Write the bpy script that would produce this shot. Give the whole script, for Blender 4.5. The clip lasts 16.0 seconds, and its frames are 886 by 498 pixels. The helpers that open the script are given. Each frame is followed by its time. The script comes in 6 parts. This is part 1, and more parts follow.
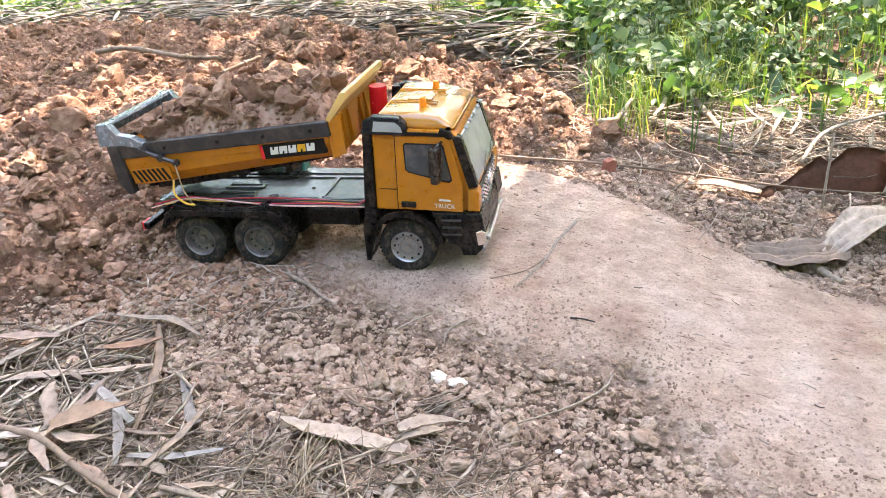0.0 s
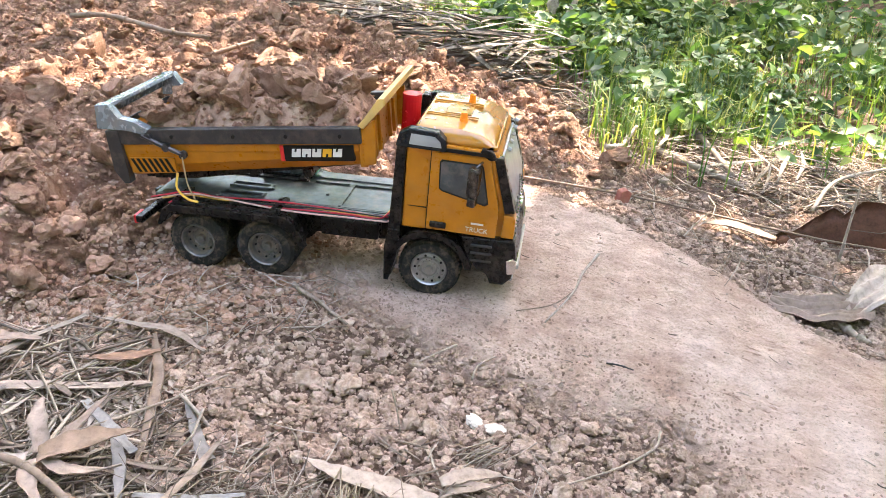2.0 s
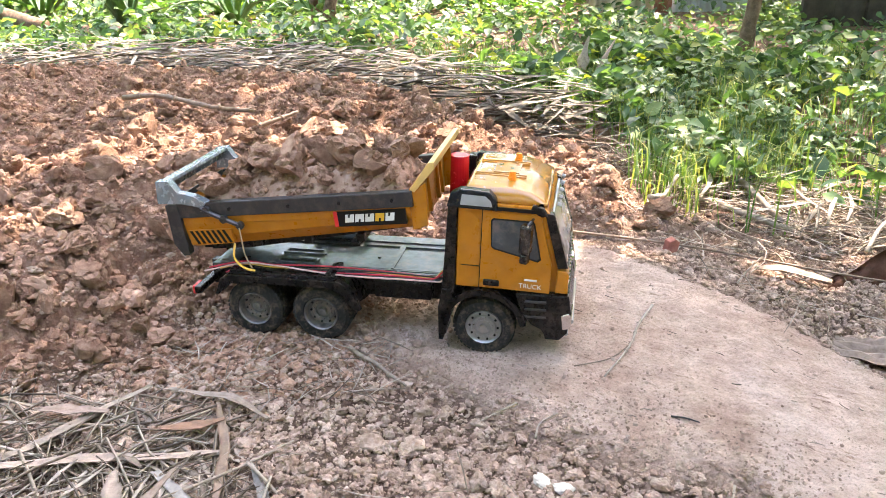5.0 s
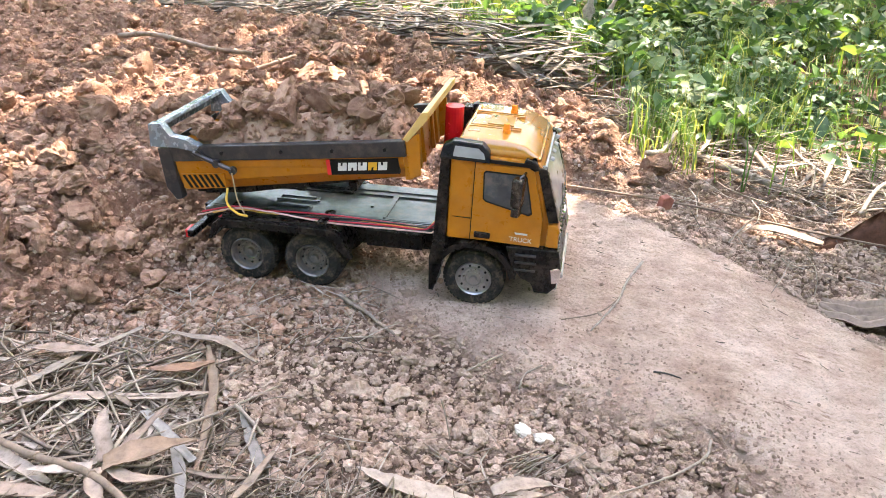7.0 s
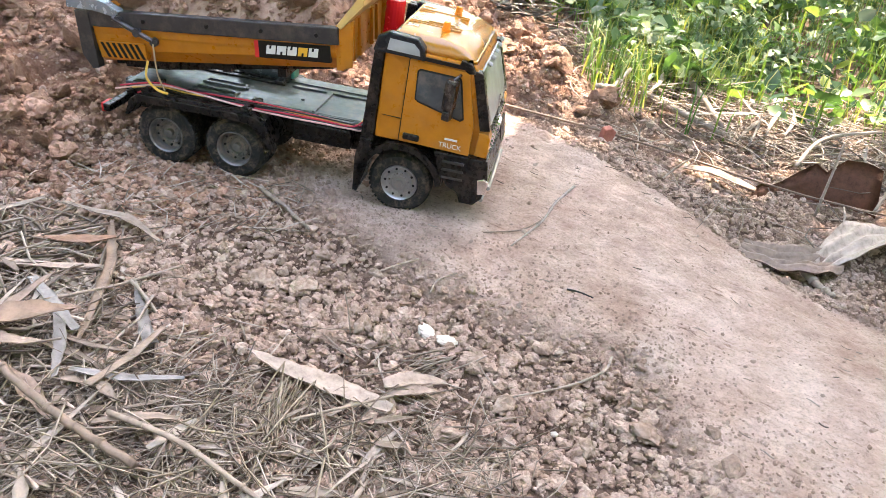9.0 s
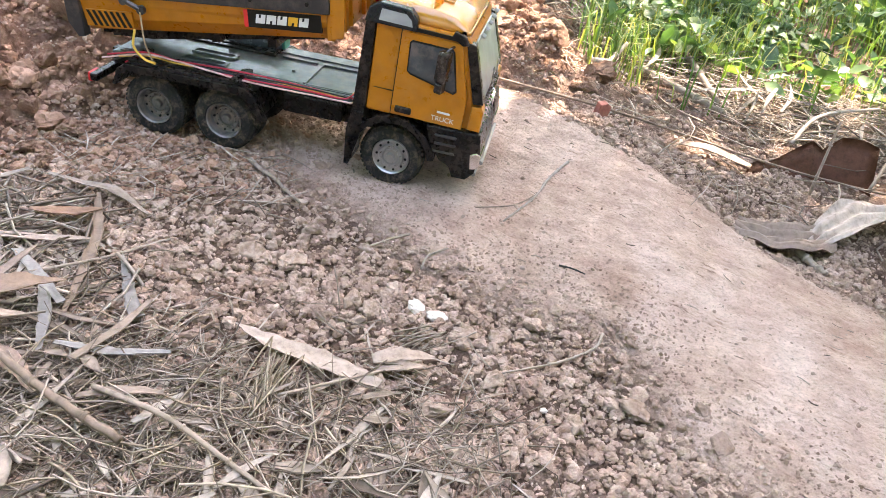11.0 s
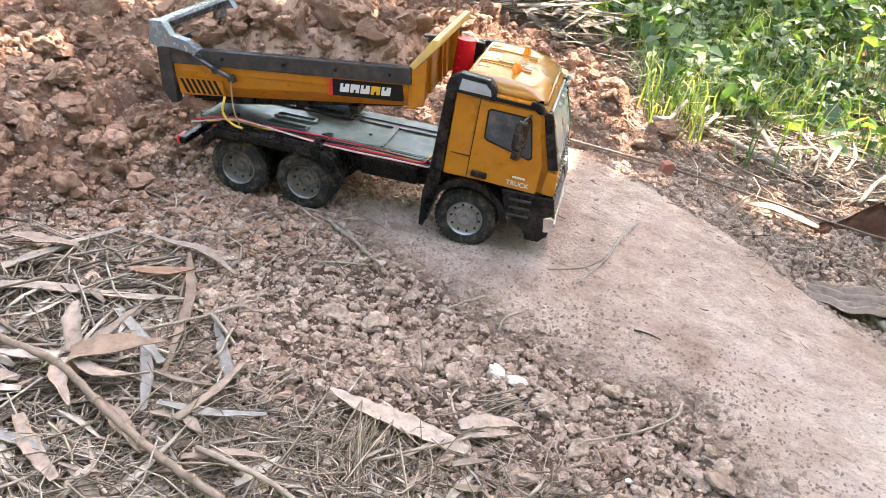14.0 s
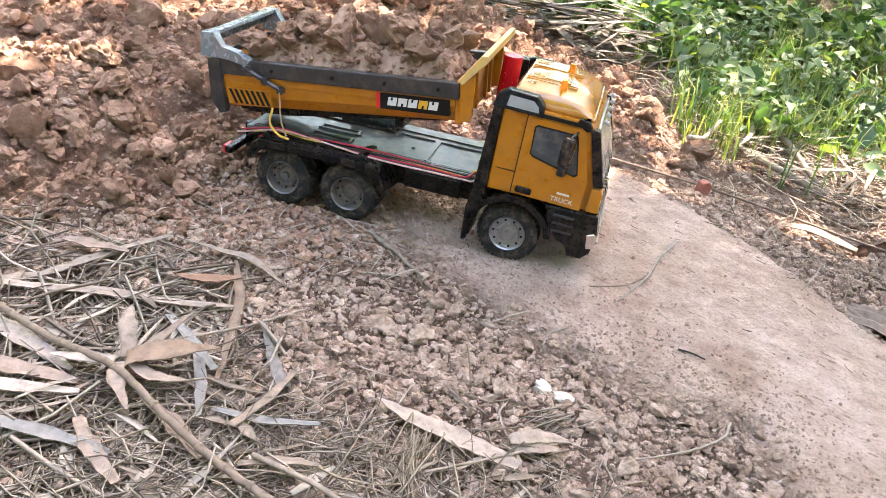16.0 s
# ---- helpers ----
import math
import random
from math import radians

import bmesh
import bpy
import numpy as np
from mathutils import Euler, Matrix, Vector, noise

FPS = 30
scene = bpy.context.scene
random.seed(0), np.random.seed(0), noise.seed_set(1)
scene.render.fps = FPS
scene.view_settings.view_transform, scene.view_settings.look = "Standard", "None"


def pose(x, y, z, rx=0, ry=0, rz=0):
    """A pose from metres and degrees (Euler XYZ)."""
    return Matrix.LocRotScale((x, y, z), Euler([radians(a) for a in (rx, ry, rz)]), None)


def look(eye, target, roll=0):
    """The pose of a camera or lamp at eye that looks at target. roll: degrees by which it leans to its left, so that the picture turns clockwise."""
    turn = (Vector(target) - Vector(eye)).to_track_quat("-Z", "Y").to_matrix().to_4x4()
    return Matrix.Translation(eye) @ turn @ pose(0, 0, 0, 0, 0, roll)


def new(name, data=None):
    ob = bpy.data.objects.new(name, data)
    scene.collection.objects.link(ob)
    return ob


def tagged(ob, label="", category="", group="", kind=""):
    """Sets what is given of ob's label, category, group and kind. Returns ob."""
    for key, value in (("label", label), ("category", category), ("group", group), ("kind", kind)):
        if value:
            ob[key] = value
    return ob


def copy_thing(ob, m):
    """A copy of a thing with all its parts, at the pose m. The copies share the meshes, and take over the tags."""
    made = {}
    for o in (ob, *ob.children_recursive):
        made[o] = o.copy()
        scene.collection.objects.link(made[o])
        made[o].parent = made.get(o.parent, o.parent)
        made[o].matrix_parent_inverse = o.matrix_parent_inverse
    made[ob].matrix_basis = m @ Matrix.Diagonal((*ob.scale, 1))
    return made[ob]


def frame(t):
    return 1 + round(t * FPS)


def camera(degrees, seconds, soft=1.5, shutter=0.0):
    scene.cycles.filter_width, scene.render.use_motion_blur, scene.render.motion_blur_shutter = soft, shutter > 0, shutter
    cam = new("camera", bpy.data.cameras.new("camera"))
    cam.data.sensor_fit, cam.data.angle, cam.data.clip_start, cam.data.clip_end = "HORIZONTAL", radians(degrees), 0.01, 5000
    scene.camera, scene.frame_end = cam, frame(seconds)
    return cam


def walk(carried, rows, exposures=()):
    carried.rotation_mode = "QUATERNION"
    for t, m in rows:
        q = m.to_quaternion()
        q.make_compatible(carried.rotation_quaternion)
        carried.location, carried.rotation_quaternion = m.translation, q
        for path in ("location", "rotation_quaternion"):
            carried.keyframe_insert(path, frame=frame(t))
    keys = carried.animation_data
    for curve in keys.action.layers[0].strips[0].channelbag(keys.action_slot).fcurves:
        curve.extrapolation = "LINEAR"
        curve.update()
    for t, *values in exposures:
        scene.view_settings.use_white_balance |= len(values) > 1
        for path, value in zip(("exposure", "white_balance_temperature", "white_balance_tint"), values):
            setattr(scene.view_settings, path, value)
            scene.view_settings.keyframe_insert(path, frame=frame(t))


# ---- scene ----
# camera and walk
cam = camera(61.0, 16.0, soft=0.9)
METRES, EYE, TILT, LEAN, TURN = 0.615, 0.515, -27.0, 4.0, 0.0
ROWS = [
    (0.0, 0.0, 0.0, 0.0, 0.0, 0.0, -0.0),
    (0.5, -0.0536, 0.0481, -0.0319, 1.77, -0.6, -0.89),
    (1.0, -0.1468, 0.1041, -0.0258, -0.59, -2.1, -3.17),
    (1.5, -0.2263, 0.16, 0.0165, -3.0, -1.6, -4.56),
    (2.0, -0.1882, 0.1195, 0.0487, -4.77, 0.04, -5.04),
    (2.5, -0.2172, 0.0718, 0.0983, -5.0, 3.43, -4.18),
    (3.0, -0.2184, 0.0777, 0.0906, -2.67, 4.66, -3.2),
    (3.2, -0.2175, 0.0830, 0.0860, -1.78, 4.76, -2.99),
    (5.3, -0.2290, 0.1130, 0.0430, -1.95, 3.90, -2.62),
    (5.5, -0.2311, 0.1155, 0.0397, -2.04, 1.93, -3.69),
    (6.0, -0.2244, 0.1174, 0.0389, -2.05, 0.87, -4.14),
    (6.5, -0.217, 0.1123, 0.0436, -2.05, 0.47, -4.27),
    (7.0, -0.2085, 0.1037, 0.0541, -2.05, 0.35, -4.31),
    (7.5, -0.1687, 0.1053, 0.0316, -3.58, -0.51, -5.29),
    (8.0, -0.1672, 0.1113, -0.0125, -5.06, -3.57, -9.08),
    (8.5, -0.1608, 0.1248, -0.0174, -5.28, -3.64, -9.66),
    (9.0, -0.1344, 0.1378, -0.0098, -5.41, -3.9, -9.94),
    (9.2, -0.1300, 0.1385, -0.0050, -5.36, -3.98, -9.92),
    (11.3, -0.1260, 0.1520, -0.0100, -5.75, -5.92, -10.46),
    (11.5, -0.1267, 0.1523, -0.0083, -5.69, -5.98, -10.46),
    (12.0, -0.153, 0.143, -0.013, -5.55, -5.96, -10.63),
    (12.5, -0.2087, 0.1352, 0.0091, -4.77, -3.79, -11.19),
    (13.0, -0.1983, 0.1346, 0.0063, -3.34, -3.36, -11.25),
    (13.5, -0.2058, 0.1281, 0.0118, -2.84, -3.19, -11.07),
    (14.0, -0.2035, 0.1281, 0.0175, -2.61, -3.1, -10.96),
    (14.5, -0.1869, 0.1211, 0.0179, -2.69, -2.94, -10.8),
    (15.0, -0.2342, 0.1284, 0.0119, -3.73, -2.73, -10.95),
    (15.5, -0.2546, 0.1275, 0.0041, -2.93, -2.6, -11.29),
    (16.0, -0.2625, 0.1228, 0.0069, -1.48, -2.31, -12.26),
]
walk(cam, [(t, pose(0, 0, EYE, TILT, LEAN, TURN) @ pose(METRES * x, METRES * y, METRES * z, 90 + pitch, roll, yaw)) for t, x, y, z, yaw, pitch, roll in ROWS],
     exposures=[(0.0, 4.0, 7350, 16), (16.0, 4.0, 7350, 16)])

# ---- light ----
SUN_ELEVATION, SUN_AZIMUTH = radians(58), radians(35)  # azimuth from +y towards +x
world = bpy.data.worlds.new("world")
scene.world = world
world.use_nodes = True
wn = world.node_tree
sky = wn.nodes.new("ShaderNodeTexSky")
sky.sky_type, sky.sun_disc = "NISHITA", False
sky.sun_elevation, sky.sun_rotation = SUN_ELEVATION, SUN_AZIMUTH
sky.dust_density = 3.0
wn.nodes["Background"].inputs[1].default_value = 0.15
wn.links.new(sky.outputs[0], wn.nodes["Background"].inputs[0])
sun_data = bpy.data.lights.new("sun", "SUN")
sun_data.energy, sun_data.angle, sun_data.color = 2.0, radians(0.6), (1.0, 0.93, 0.82)
sun = new("sun", sun_data)
to_sun = Vector((math.sin(SUN_AZIMUTH) * math.cos(SUN_ELEVATION), math.cos(SUN_AZIMUTH) * math.cos(SUN_ELEVATION), math.sin(SUN_ELEVATION)))
sun.matrix_world = look(to_sun * 20, (0, 0, 0))


# ---- materials ----
def material(name):
    m = bpy.data.materials.new(name)
    m.use_nodes = True
    return m, m.node_tree, m.node_tree.nodes["Principled BSDF"]


def ramp_of(t, fac, stops):
    r = t.nodes.new("ShaderNodeValToRGB")
    while len(r.color_ramp.elements) < len(stops):
        r.color_ramp.elements.new(0.5)
    for e, (p, c) in zip(r.color_ramp.elements, stops):
        e.position, e.color = p, (*c, 1)
    t.links.new(fac, r.inputs[0])
    return r.outputs[0]


def noise_of(t, scale, detail=4.0, rough=0.6, coords="Object"):
    c = t.nodes.new("ShaderNodeTexCoord")
    n = t.nodes.new("ShaderNodeTexNoise")
    n.inputs["Scale"].default_value, n.inputs["Detail"].default_value, n.inputs["Roughness"].default_value = scale, detail, rough
    t.links.new(c.outputs[coords], n.inputs["Vector"])
    return n.outputs["Fac"]


def mixed(t, a, b, fac, mode="MIX"):
    m = t.nodes.new("ShaderNodeMix")
    m.data_type, m.blend_type = "RGBA", mode
    for s, v in ((m.inputs[0], fac), (m.inputs[6], a), (m.inputs[7], b)):
        if isinstance(v, (int, float)):
            s.default_value = v
        elif isinstance(v, tuple):
            s.default_value = (*v, 1)
        else:
            t.links.new(v, s)
    return m.outputs[2]


def bumped(t, p, height, strength, distance):
    b = t.nodes.new("ShaderNodeBump")
    b.inputs["Strength"].default_value, b.inputs["Distance"].default_value = strength, distance
    t.links.new(height, b.inputs["Height"])
    t.links.new(b.outputs[0], p.inputs["Normal"])


def random_of(t, what):
    if what == "island":
        return t.nodes.new("ShaderNodeNewGeometry").outputs["Random Per Island"]
    return t.nodes.new("ShaderNodeObjectInfo").outputs["Random"]


def earth(name, dark, mid, light, scale, vary=None, bump=0.6):
    """Dry crumbly soil; vary: 'island' or 'object' gives each piece its own tone."""
    m, t, p = material(name)
    col = ramp_of(t, noise_of(t, scale, 8, 0.65), [(0.3, dark), (0.5, mid), (0.72, light)])
    dust = ramp_of(t, noise_of(t, scale * 0.13, 3), [(0.42, (0.0, 0.0, 0.0)), (0.7, (1, 1, 1))])
    col = mixed(t, col, light, mixed(t, (0, 0, 0), dust, 0.45))
    if vary:
        tone = ramp_of(t, random_of(t, vary), [(0.0, (0.74, 0.70, 0.68)), (0.3, (0.92, 0.89, 0.87)), (0.6, (1.0, 0.99, 0.98)), (0.85, (1.07, 1.07, 1.05)), (1.0, (1.18, 1.19, 1.19))])
        col = mixed(t, col, tone, 1.0, "MULTIPLY")
    t.links.new(col, p.inputs["Base Color"])
    p.inputs["Roughness"].default_value = 0.95
    p.inputs["Specular IOR Level"].default_value = 0.15
    bumped(t, p, noise_of(t, scale * 6, 6, 0.7), bump, 0.003)
    return m


def plain(name, colour, rough, metal=0.0, spots=0.15, dust=0.0, scale=60, coat=0.0, bump=0.0, spec=0.5):
    """Paint, plastic or metal, uneven in tone and gloss, with soil dust on it."""
    m, t, p = material(name)
    n = noise_of(t, scale, 5)
    lo = tuple(c * (1 - spots) for c in colour)
    hi = tuple(min(1, c * (1 + spots)) for c in colour)
    col = ramp_of(t, n, [(0.3, lo), (0.7, hi)])
    if dust:
        film = ramp_of(t, noise_of(t, scale * 0.6, 8, 0.75), [(0.48, (0, 0, 0)), (0.72, (dust, dust, dust))])
        col = mixed(t, col, (0.36, 0.25, 0.19), film)
    t.links.new(col, p.inputs["Base Color"])
    r = ramp_of(t, noise_of(t, scale * 1.7, 6), [(0.3, (rough * 0.75,) * 3), (0.75, (min(1, rough * 1.35),) * 3)])
    t.links.new(r, p.inputs["Roughness"])
    p.inputs["Metallic"].default_value = metal
    p.inputs["Specular IOR Level"].default_value = spec
    p.inputs["Coat Weight"].default_value = coat
    p.inputs["Coat Roughness"].default_value = 0.12
    if bump:
        bumped(t, p, noise_of(t, scale * 8, 4), bump, 0.001)
    return m


def fibre(name, dark, mid, light, vary="island", gloss=0.55):
    """Dry leaf, straw or bamboo sheath: streaked, each piece in its own tone."""
    m, t, p = material(name)
    col = ramp_of(t, random_of(t, vary), [(0.0, dark), (0.45, mid), (1.0, light)])
    streak = ramp_of(t, noise_of(t, 90, 6, 0.7), [(0.3, (0.58, 0.55, 0.52)), (0.5, (0.95, 0.94, 0.93)), (0.7, (1.18, 1.17, 1.16))])
    col = mixed(t, col, streak, 1.0, "MULTIPLY")
    t.links.new(col, p.inputs["Base Color"])
    p.inputs["Roughness"].default_value = gloss
    p.inputs["Specular IOR Level"].default_value = 0.3
    bumped(t, p, noise_of(t, 260, 3), 0.35, 0.0015)
    return m


def leafy(name, stops, through_light=0.35, rough=0.45):
    """Live leaf: light passes through; tone by leaf."""
    m, t, p = material(name)
    col = ramp_of(t, random_of(t, "island"), stops)
    col = mixed(t, col, ramp_of(t, noise_of(t, 35, 3), [(0.3, (0.8, 0.85, 0.8)), (0.7, (1.15, 1.1, 1.0))]), 1.0, "MULTIPLY")
    t.links.new(col, p.inputs["Base Color"])
    p.inputs["Roughness"].default_value = rough
    tr = t.nodes.new("ShaderNodeBsdfTranslucent")
    t.links.new(mixed(t, col, (1.5, 1.6, 0.6), 1.0, "MULTIPLY"), tr.inputs[0])
    mx = t.nodes.new("ShaderNodeMixShader")
    mx.inputs[0].default_value = through_light
    t.links.new(p.outputs[0], mx.inputs[1])
    t.links.new(tr.outputs[0], mx.inputs[2])
    t.links.new(mx.outputs[0], t.nodes["Material Output"].inputs[0])
    return m


CRUMB = earth("crumbs", (0.19, 0.121, 0.089), (0.36, 0.25, 0.195), (0.50, 0.385, 0.313), 60, "island", 0.9)


def ground_earth():
    """Loose crumbly soil, darkened for shade between crumbs, and the pale packed track with streaks along its way where
    'packed' says so.
    """
    m, t, p = material("ground_earth")
    # loose and dug colours darkened to stand for shade in gaps between lumps
    loose = ramp_of(t, noise_of(t, 30, 8, 0.7), [(0.3, (0.085, 0.05, 0.036)), (0.5, (0.175, 0.112, 0.085)), (0.72, (0.31, 0.222, 0.177))])
    dug = ramp_of(t, noise_of(t, 34, 8, 0.7), [(0.3, (0.11, 0.054, 0.035)), (0.5, (0.24, 0.134, 0.093)), (0.72, (0.41, 0.268, 0.2))])
    heap = t.nodes.new("ShaderNodeAttribute")
    heap.attribute_name = "heap"
    loose = mixed(t, loose, dug, heap.outputs["Fac"])
    c = t.nodes.new("ShaderNodeTexCoord")
    mp = t.nodes.new("ShaderNodeMapping")
    turn = t.nodes.new("ShaderNodeMapping")
    turn.inputs["Rotation"].default_value = (0, 0, radians(37))
    mp.inputs["Scale"].default_value = (24, 42, 20)
    n = t.nodes.new("ShaderNodeTexNoise")
    n.inputs["Scale"].default_value, n.inputs["Detail"].default_value, n.inputs["Roughness"].default_value = 1.0, 9, 0.68
    t.links.new(c.outputs["Object"], turn.inputs[0])
    t.links.new(turn.outputs[0], mp.inputs[0])
    t.links.new(mp.outputs[0], n.inputs["Vector"])
    streak = ramp_of(t, n.outputs["Fac"], [(0.25, (0.34, 0.243, 0.195)), (0.48, (0.45, 0.342, 0.285)), (0.72, (0.56, 0.455, 0.395))])
    blotch = ramp_of(t, noise_of(t, 19, 9, 0.72), [(0.32, (0.28, 0.19, 0.145)), (0.48, (0.46, 0.345, 0.28)), (0.64, (0.63, 0.525, 0.455))])
    streak = mixed(t, streak, blotch, 0.6)
    patch = ramp_of(t, noise_of(t, 5, 4), [(0.35, (0.86, 0.80, 0.77)), (0.5, (1.0, 0.98, 0.98)), (0.66, (1.14, 1.15, 1.16))])
    streak = mixed(t, streak, patch, 1.0, "MULTIPLY")
    grit = ramp_of(t, noise_of(t, 230, 5, 0.75), [(0.33, (0.84, 0.78, 0.74)), (0.47, (1.27, 1.22, 1.2)), (0.68, (1.43, 1.38, 1.36))])
    streak = mixed(t, streak, grit, 1.0, "MULTIPLY")
    # darker and paler dashes along the way of the track, and darker spots
    fine = t.nodes.new("ShaderNodeMapping")
    fine.inputs["Scale"].default_value = (26, 105, 50)
    t.links.new(turn.outputs[0], fine.inputs[0])
    s = t.nodes.new("ShaderNodeTexNoise")
    s.inputs["Scale"].default_value, s.inputs["Detail"].default_value, s.inputs["Roughness"].default_value = 1.0, 4, 0.6
    t.links.new(fine.outputs[0], s.inputs["Vector"])
    dashes = ramp_of(t, s.outputs["Fac"], [(0.29, (0.42, 0.36, 0.33)), (0.345, (0.9, 0.87, 0.85)), (0.45, (1.0, 1.0, 1.0)), (0.62, (1.0, 1.0, 1.0)), (0.70, (1.14, 1.15, 1.16))])
    dark_spots = ramp_of(t, noise_of(t, 85, 3, 0.55), [(0.25, (0.62, 0.55, 0.51)), (0.33, (1.0, 1.0, 1.0))])
    streak = mixed(t, mixed(t, streak, dashes, 0.9, "MULTIPLY"), dark_spots, 1.0, "MULTIPLY")
    at = t.nodes.new("ShaderNodeAttribute")
    at.attribute_name = "packed"
    t.links.new(mixed(t, loose, streak, at.outputs["Fac"]), p.inputs["Base Color"])
    p.inputs["Roughness"].default_value = 0.95
    p.inputs["Specular IOR Level"].default_value = 0.12
    rough = noise_of(t, 170, 6, 0.7)
    add = t.nodes.new("ShaderNodeMath")
    add.operation = "ADD"
    t.links.new(rough, add.inputs[0])
    t.links.new(n.outputs["Fac"], add.inputs[1])
    lumps = t.nodes.new("ShaderNodeMath")
    lumps.operation = "MULTIPLY_ADD"
    lumps.inputs[1].default_value = 1.1
    t.links.new(noise_of(t, 55, 7, 0.75), lumps.inputs[0])
    t.links.new(add.outputs[0], lumps.inputs[2])
    bumped(t, p, lumps.outputs[0], 1.0, 0.010)
    return m


SOIL = ground_earth()
TRACK_CRUMB = earth("track_crumbs", (0.27, 0.19, 0.15), (0.40, 0.30, 0.245), (0.52, 0.42, 0.36), 60, "island", 0.8)
RED_CRUMB = earth("red_crumbs", (0.17, 0.085, 0.056), (0.32, 0.185, 0.13), (0.46, 0.305, 0.23), 60, "island", 0.9)
CLOD = earth("clod_earth", (0.17, 0.092, 0.062), (0.295, 0.175, 0.124), (0.43, 0.29, 0.215), 2.4, "object", 1.0)
LOAD = earth("load_earth", (0.19, 0.105, 0.072), (0.34, 0.205, 0.147), (0.48, 0.335, 0.255), 45, None, 0.9)
STONE = earth("stone", (0.19, 0.128, 0.093), (0.31, 0.222, 0.17), (0.43, 0.335, 0.27), 2.2, "object", 0.5)
STRAW = fibre("straw", (0.078, 0.055, 0.039), (0.211, 0.156, 0.117), (0.390, 0.320, 0.261))
GOLD_STRAW = fibre("golden_straw", (0.15, 0.112, 0.075), (0.27, 0.205, 0.142), (0.38, 0.305, 0.225))
SHEATH = fibre("bamboo_sheath", (0.216, 0.148, 0.112), (0.310, 0.234, 0.187), (0.396, 0.328, 0.277), "object")
GREY_STRIP = fibre("weathered_strip", (0.12, 0.105, 0.095), (0.18, 0.163, 0.15), (0.25, 0.233, 0.218), "object")
BROWN_LEAF = fibre("brown_dry_leaf", (0.12, 0.06, 0.037), (0.20, 0.105, 0.065), (0.29, 0.18, 0.12), "object")
TAN_LEAF = fibre("tan_dry_leaf", (0.221, 0.145, 0.098), (0.281, 0.191, 0.136), (0.340, 0.246, 0.178), "object")
RUST_LEAF = fibre("rust_brown_husk", (0.10, 0.045, 0.028), (0.15, 0.066, 0.04), (0.20, 0.095, 0.06), "object", 0.7)
CANE = fibre("brown_cane", (0.16, 0.11, 0.08), (0.24, 0.175, 0.13), (0.33, 0.26, 0.2), "object")
PALE_STICK = fibre("pale_stick", (0.230, 0.176, 0.137), (0.302, 0.245, 0.194), (0.374, 0.317, 0.266), "object")
PALM = fibre("grey_palm_litter", (0.05, 0.04, 0.032), (0.135, 0.108, 0.085), (0.33, 0.285, 0.235))
GREEN = leafy("green_leaf", [(0.0, (0.028, 0.065, 0.034)), (0.45, (0.065, 0.135, 0.062)), (0.8, (0.12, 0.20, 0.085)), (0.95, (0.20, 0.26, 0.10)), (1.0, (0.32, 0.36, 0.06))])
FAR_GREEN = leafy("far_leaf", [(0.0, (0.02, 0.06, 0.015)), (0.6, (0.06, 0.14, 0.03)), (1.0, (0.18, 0.28, 0.05))])
GRASS = leafy("grass_blade", [(0.0, (0.06, 0.13, 0.03)), (0.6, (0.14, 0.22, 0.05)), (1.0, (0.36, 0.34, 0.14))], 0.25)
BARK = earth("bark", (0.05, 0.032, 0.022), (0.125, 0.082, 0.056), (0.22, 0.16, 0.118), 40)
YELLOW = plain("yellow_paint", (0.41, 0.145, 0.007), 0.32, spots=0.10, dust=0.12, coat=0.25, spec=0.35)
# the yellow paint again, paler and glossier for sky sheen on the roof
ROOF = plain("roof_sky_sheen", (0.43, 0.17, 0.012), 0.22, spots=0.08, dust=0.12, coat=0.9, spec=0.6)
CREAM = plain("pale_dusty_yellow", (0.56, 0.37, 0.12), 0.35, spots=0.08, dust=0.35)
BLACK = plain("black_plastic", (0.0035, 0.0037, 0.004), 0.28, dust=0.11, scale=90, spec=0.25)
# dark deck lightened to blue-grey in place of the sky's reflection
DECK = plain("sky_sheen_deck", (0.125, 0.145, 0.165), 0.2, metal=0.2, spots=0.25, dust=0.35, scale=70, spec=0.6)
RUBBER = plain("tyre_rubber", (0.016, 0.0155, 0.015), 0.7, dust=0.38, scale=120, bump=0.4, spec=0.2)
RIM = plain("grey_rim_steel", (0.36, 0.355, 0.35), 0.34, metal=0.85, dust=0.35, scale=100)
MUDDY_RIM = plain("muddy_rim_steel", (0.16, 0.155, 0.15), 0.5, metal=0.6, spots=0.3, dust=0.75, scale=90)
CHROME = plain("chrome", (0.75, 0.75, 0.76), 0.14, metal=1.0, spots=0.05, dust=0.12)
GREY = plain("grey_steel", (0.032, 0.032, 0.034), 0.38, metal=0.35, dust=0.16, scale=80)
# tailgate: sky's pale blue reflection put into the steel's colour; battery is silver
PALE = plain("sky_sheen_and_silver_steel", (0.20, 0.245, 0.28), 0.25, metal=0.4, dust=0.4, scale=70)
RED = plain("red_anodised", (0.62, 0.012, 0.02), 0.22, metal=0.35, spots=0.06)
# pane colour lightened to grey for reflection and the interior behind it
GLASS = plain("dark_cab_glass", (0.055, 0.06, 0.064), 0.07, spots=0.2, dust=0.3, scale=50)
SCREEN = plain("dusty_windscreen", (0.30, 0.31, 0.31), 0.15, spots=0.1, dust=0.3, scale=50)
ORANGE = plain("orange_lens", (0.9, 0.25, 0.02), 0.15, spots=0.05)
WHITE = plain("white_print", (0.58, 0.565, 0.54), 0.4, spots=0.03)
PRINT_BLACK = plain("black_print", (0.004, 0.004, 0.004), 0.4, spec=0.25)
PRINT_YELLOW = plain("yellow_print", (0.62, 0.32, 0.02), 0.4, spots=0.05)
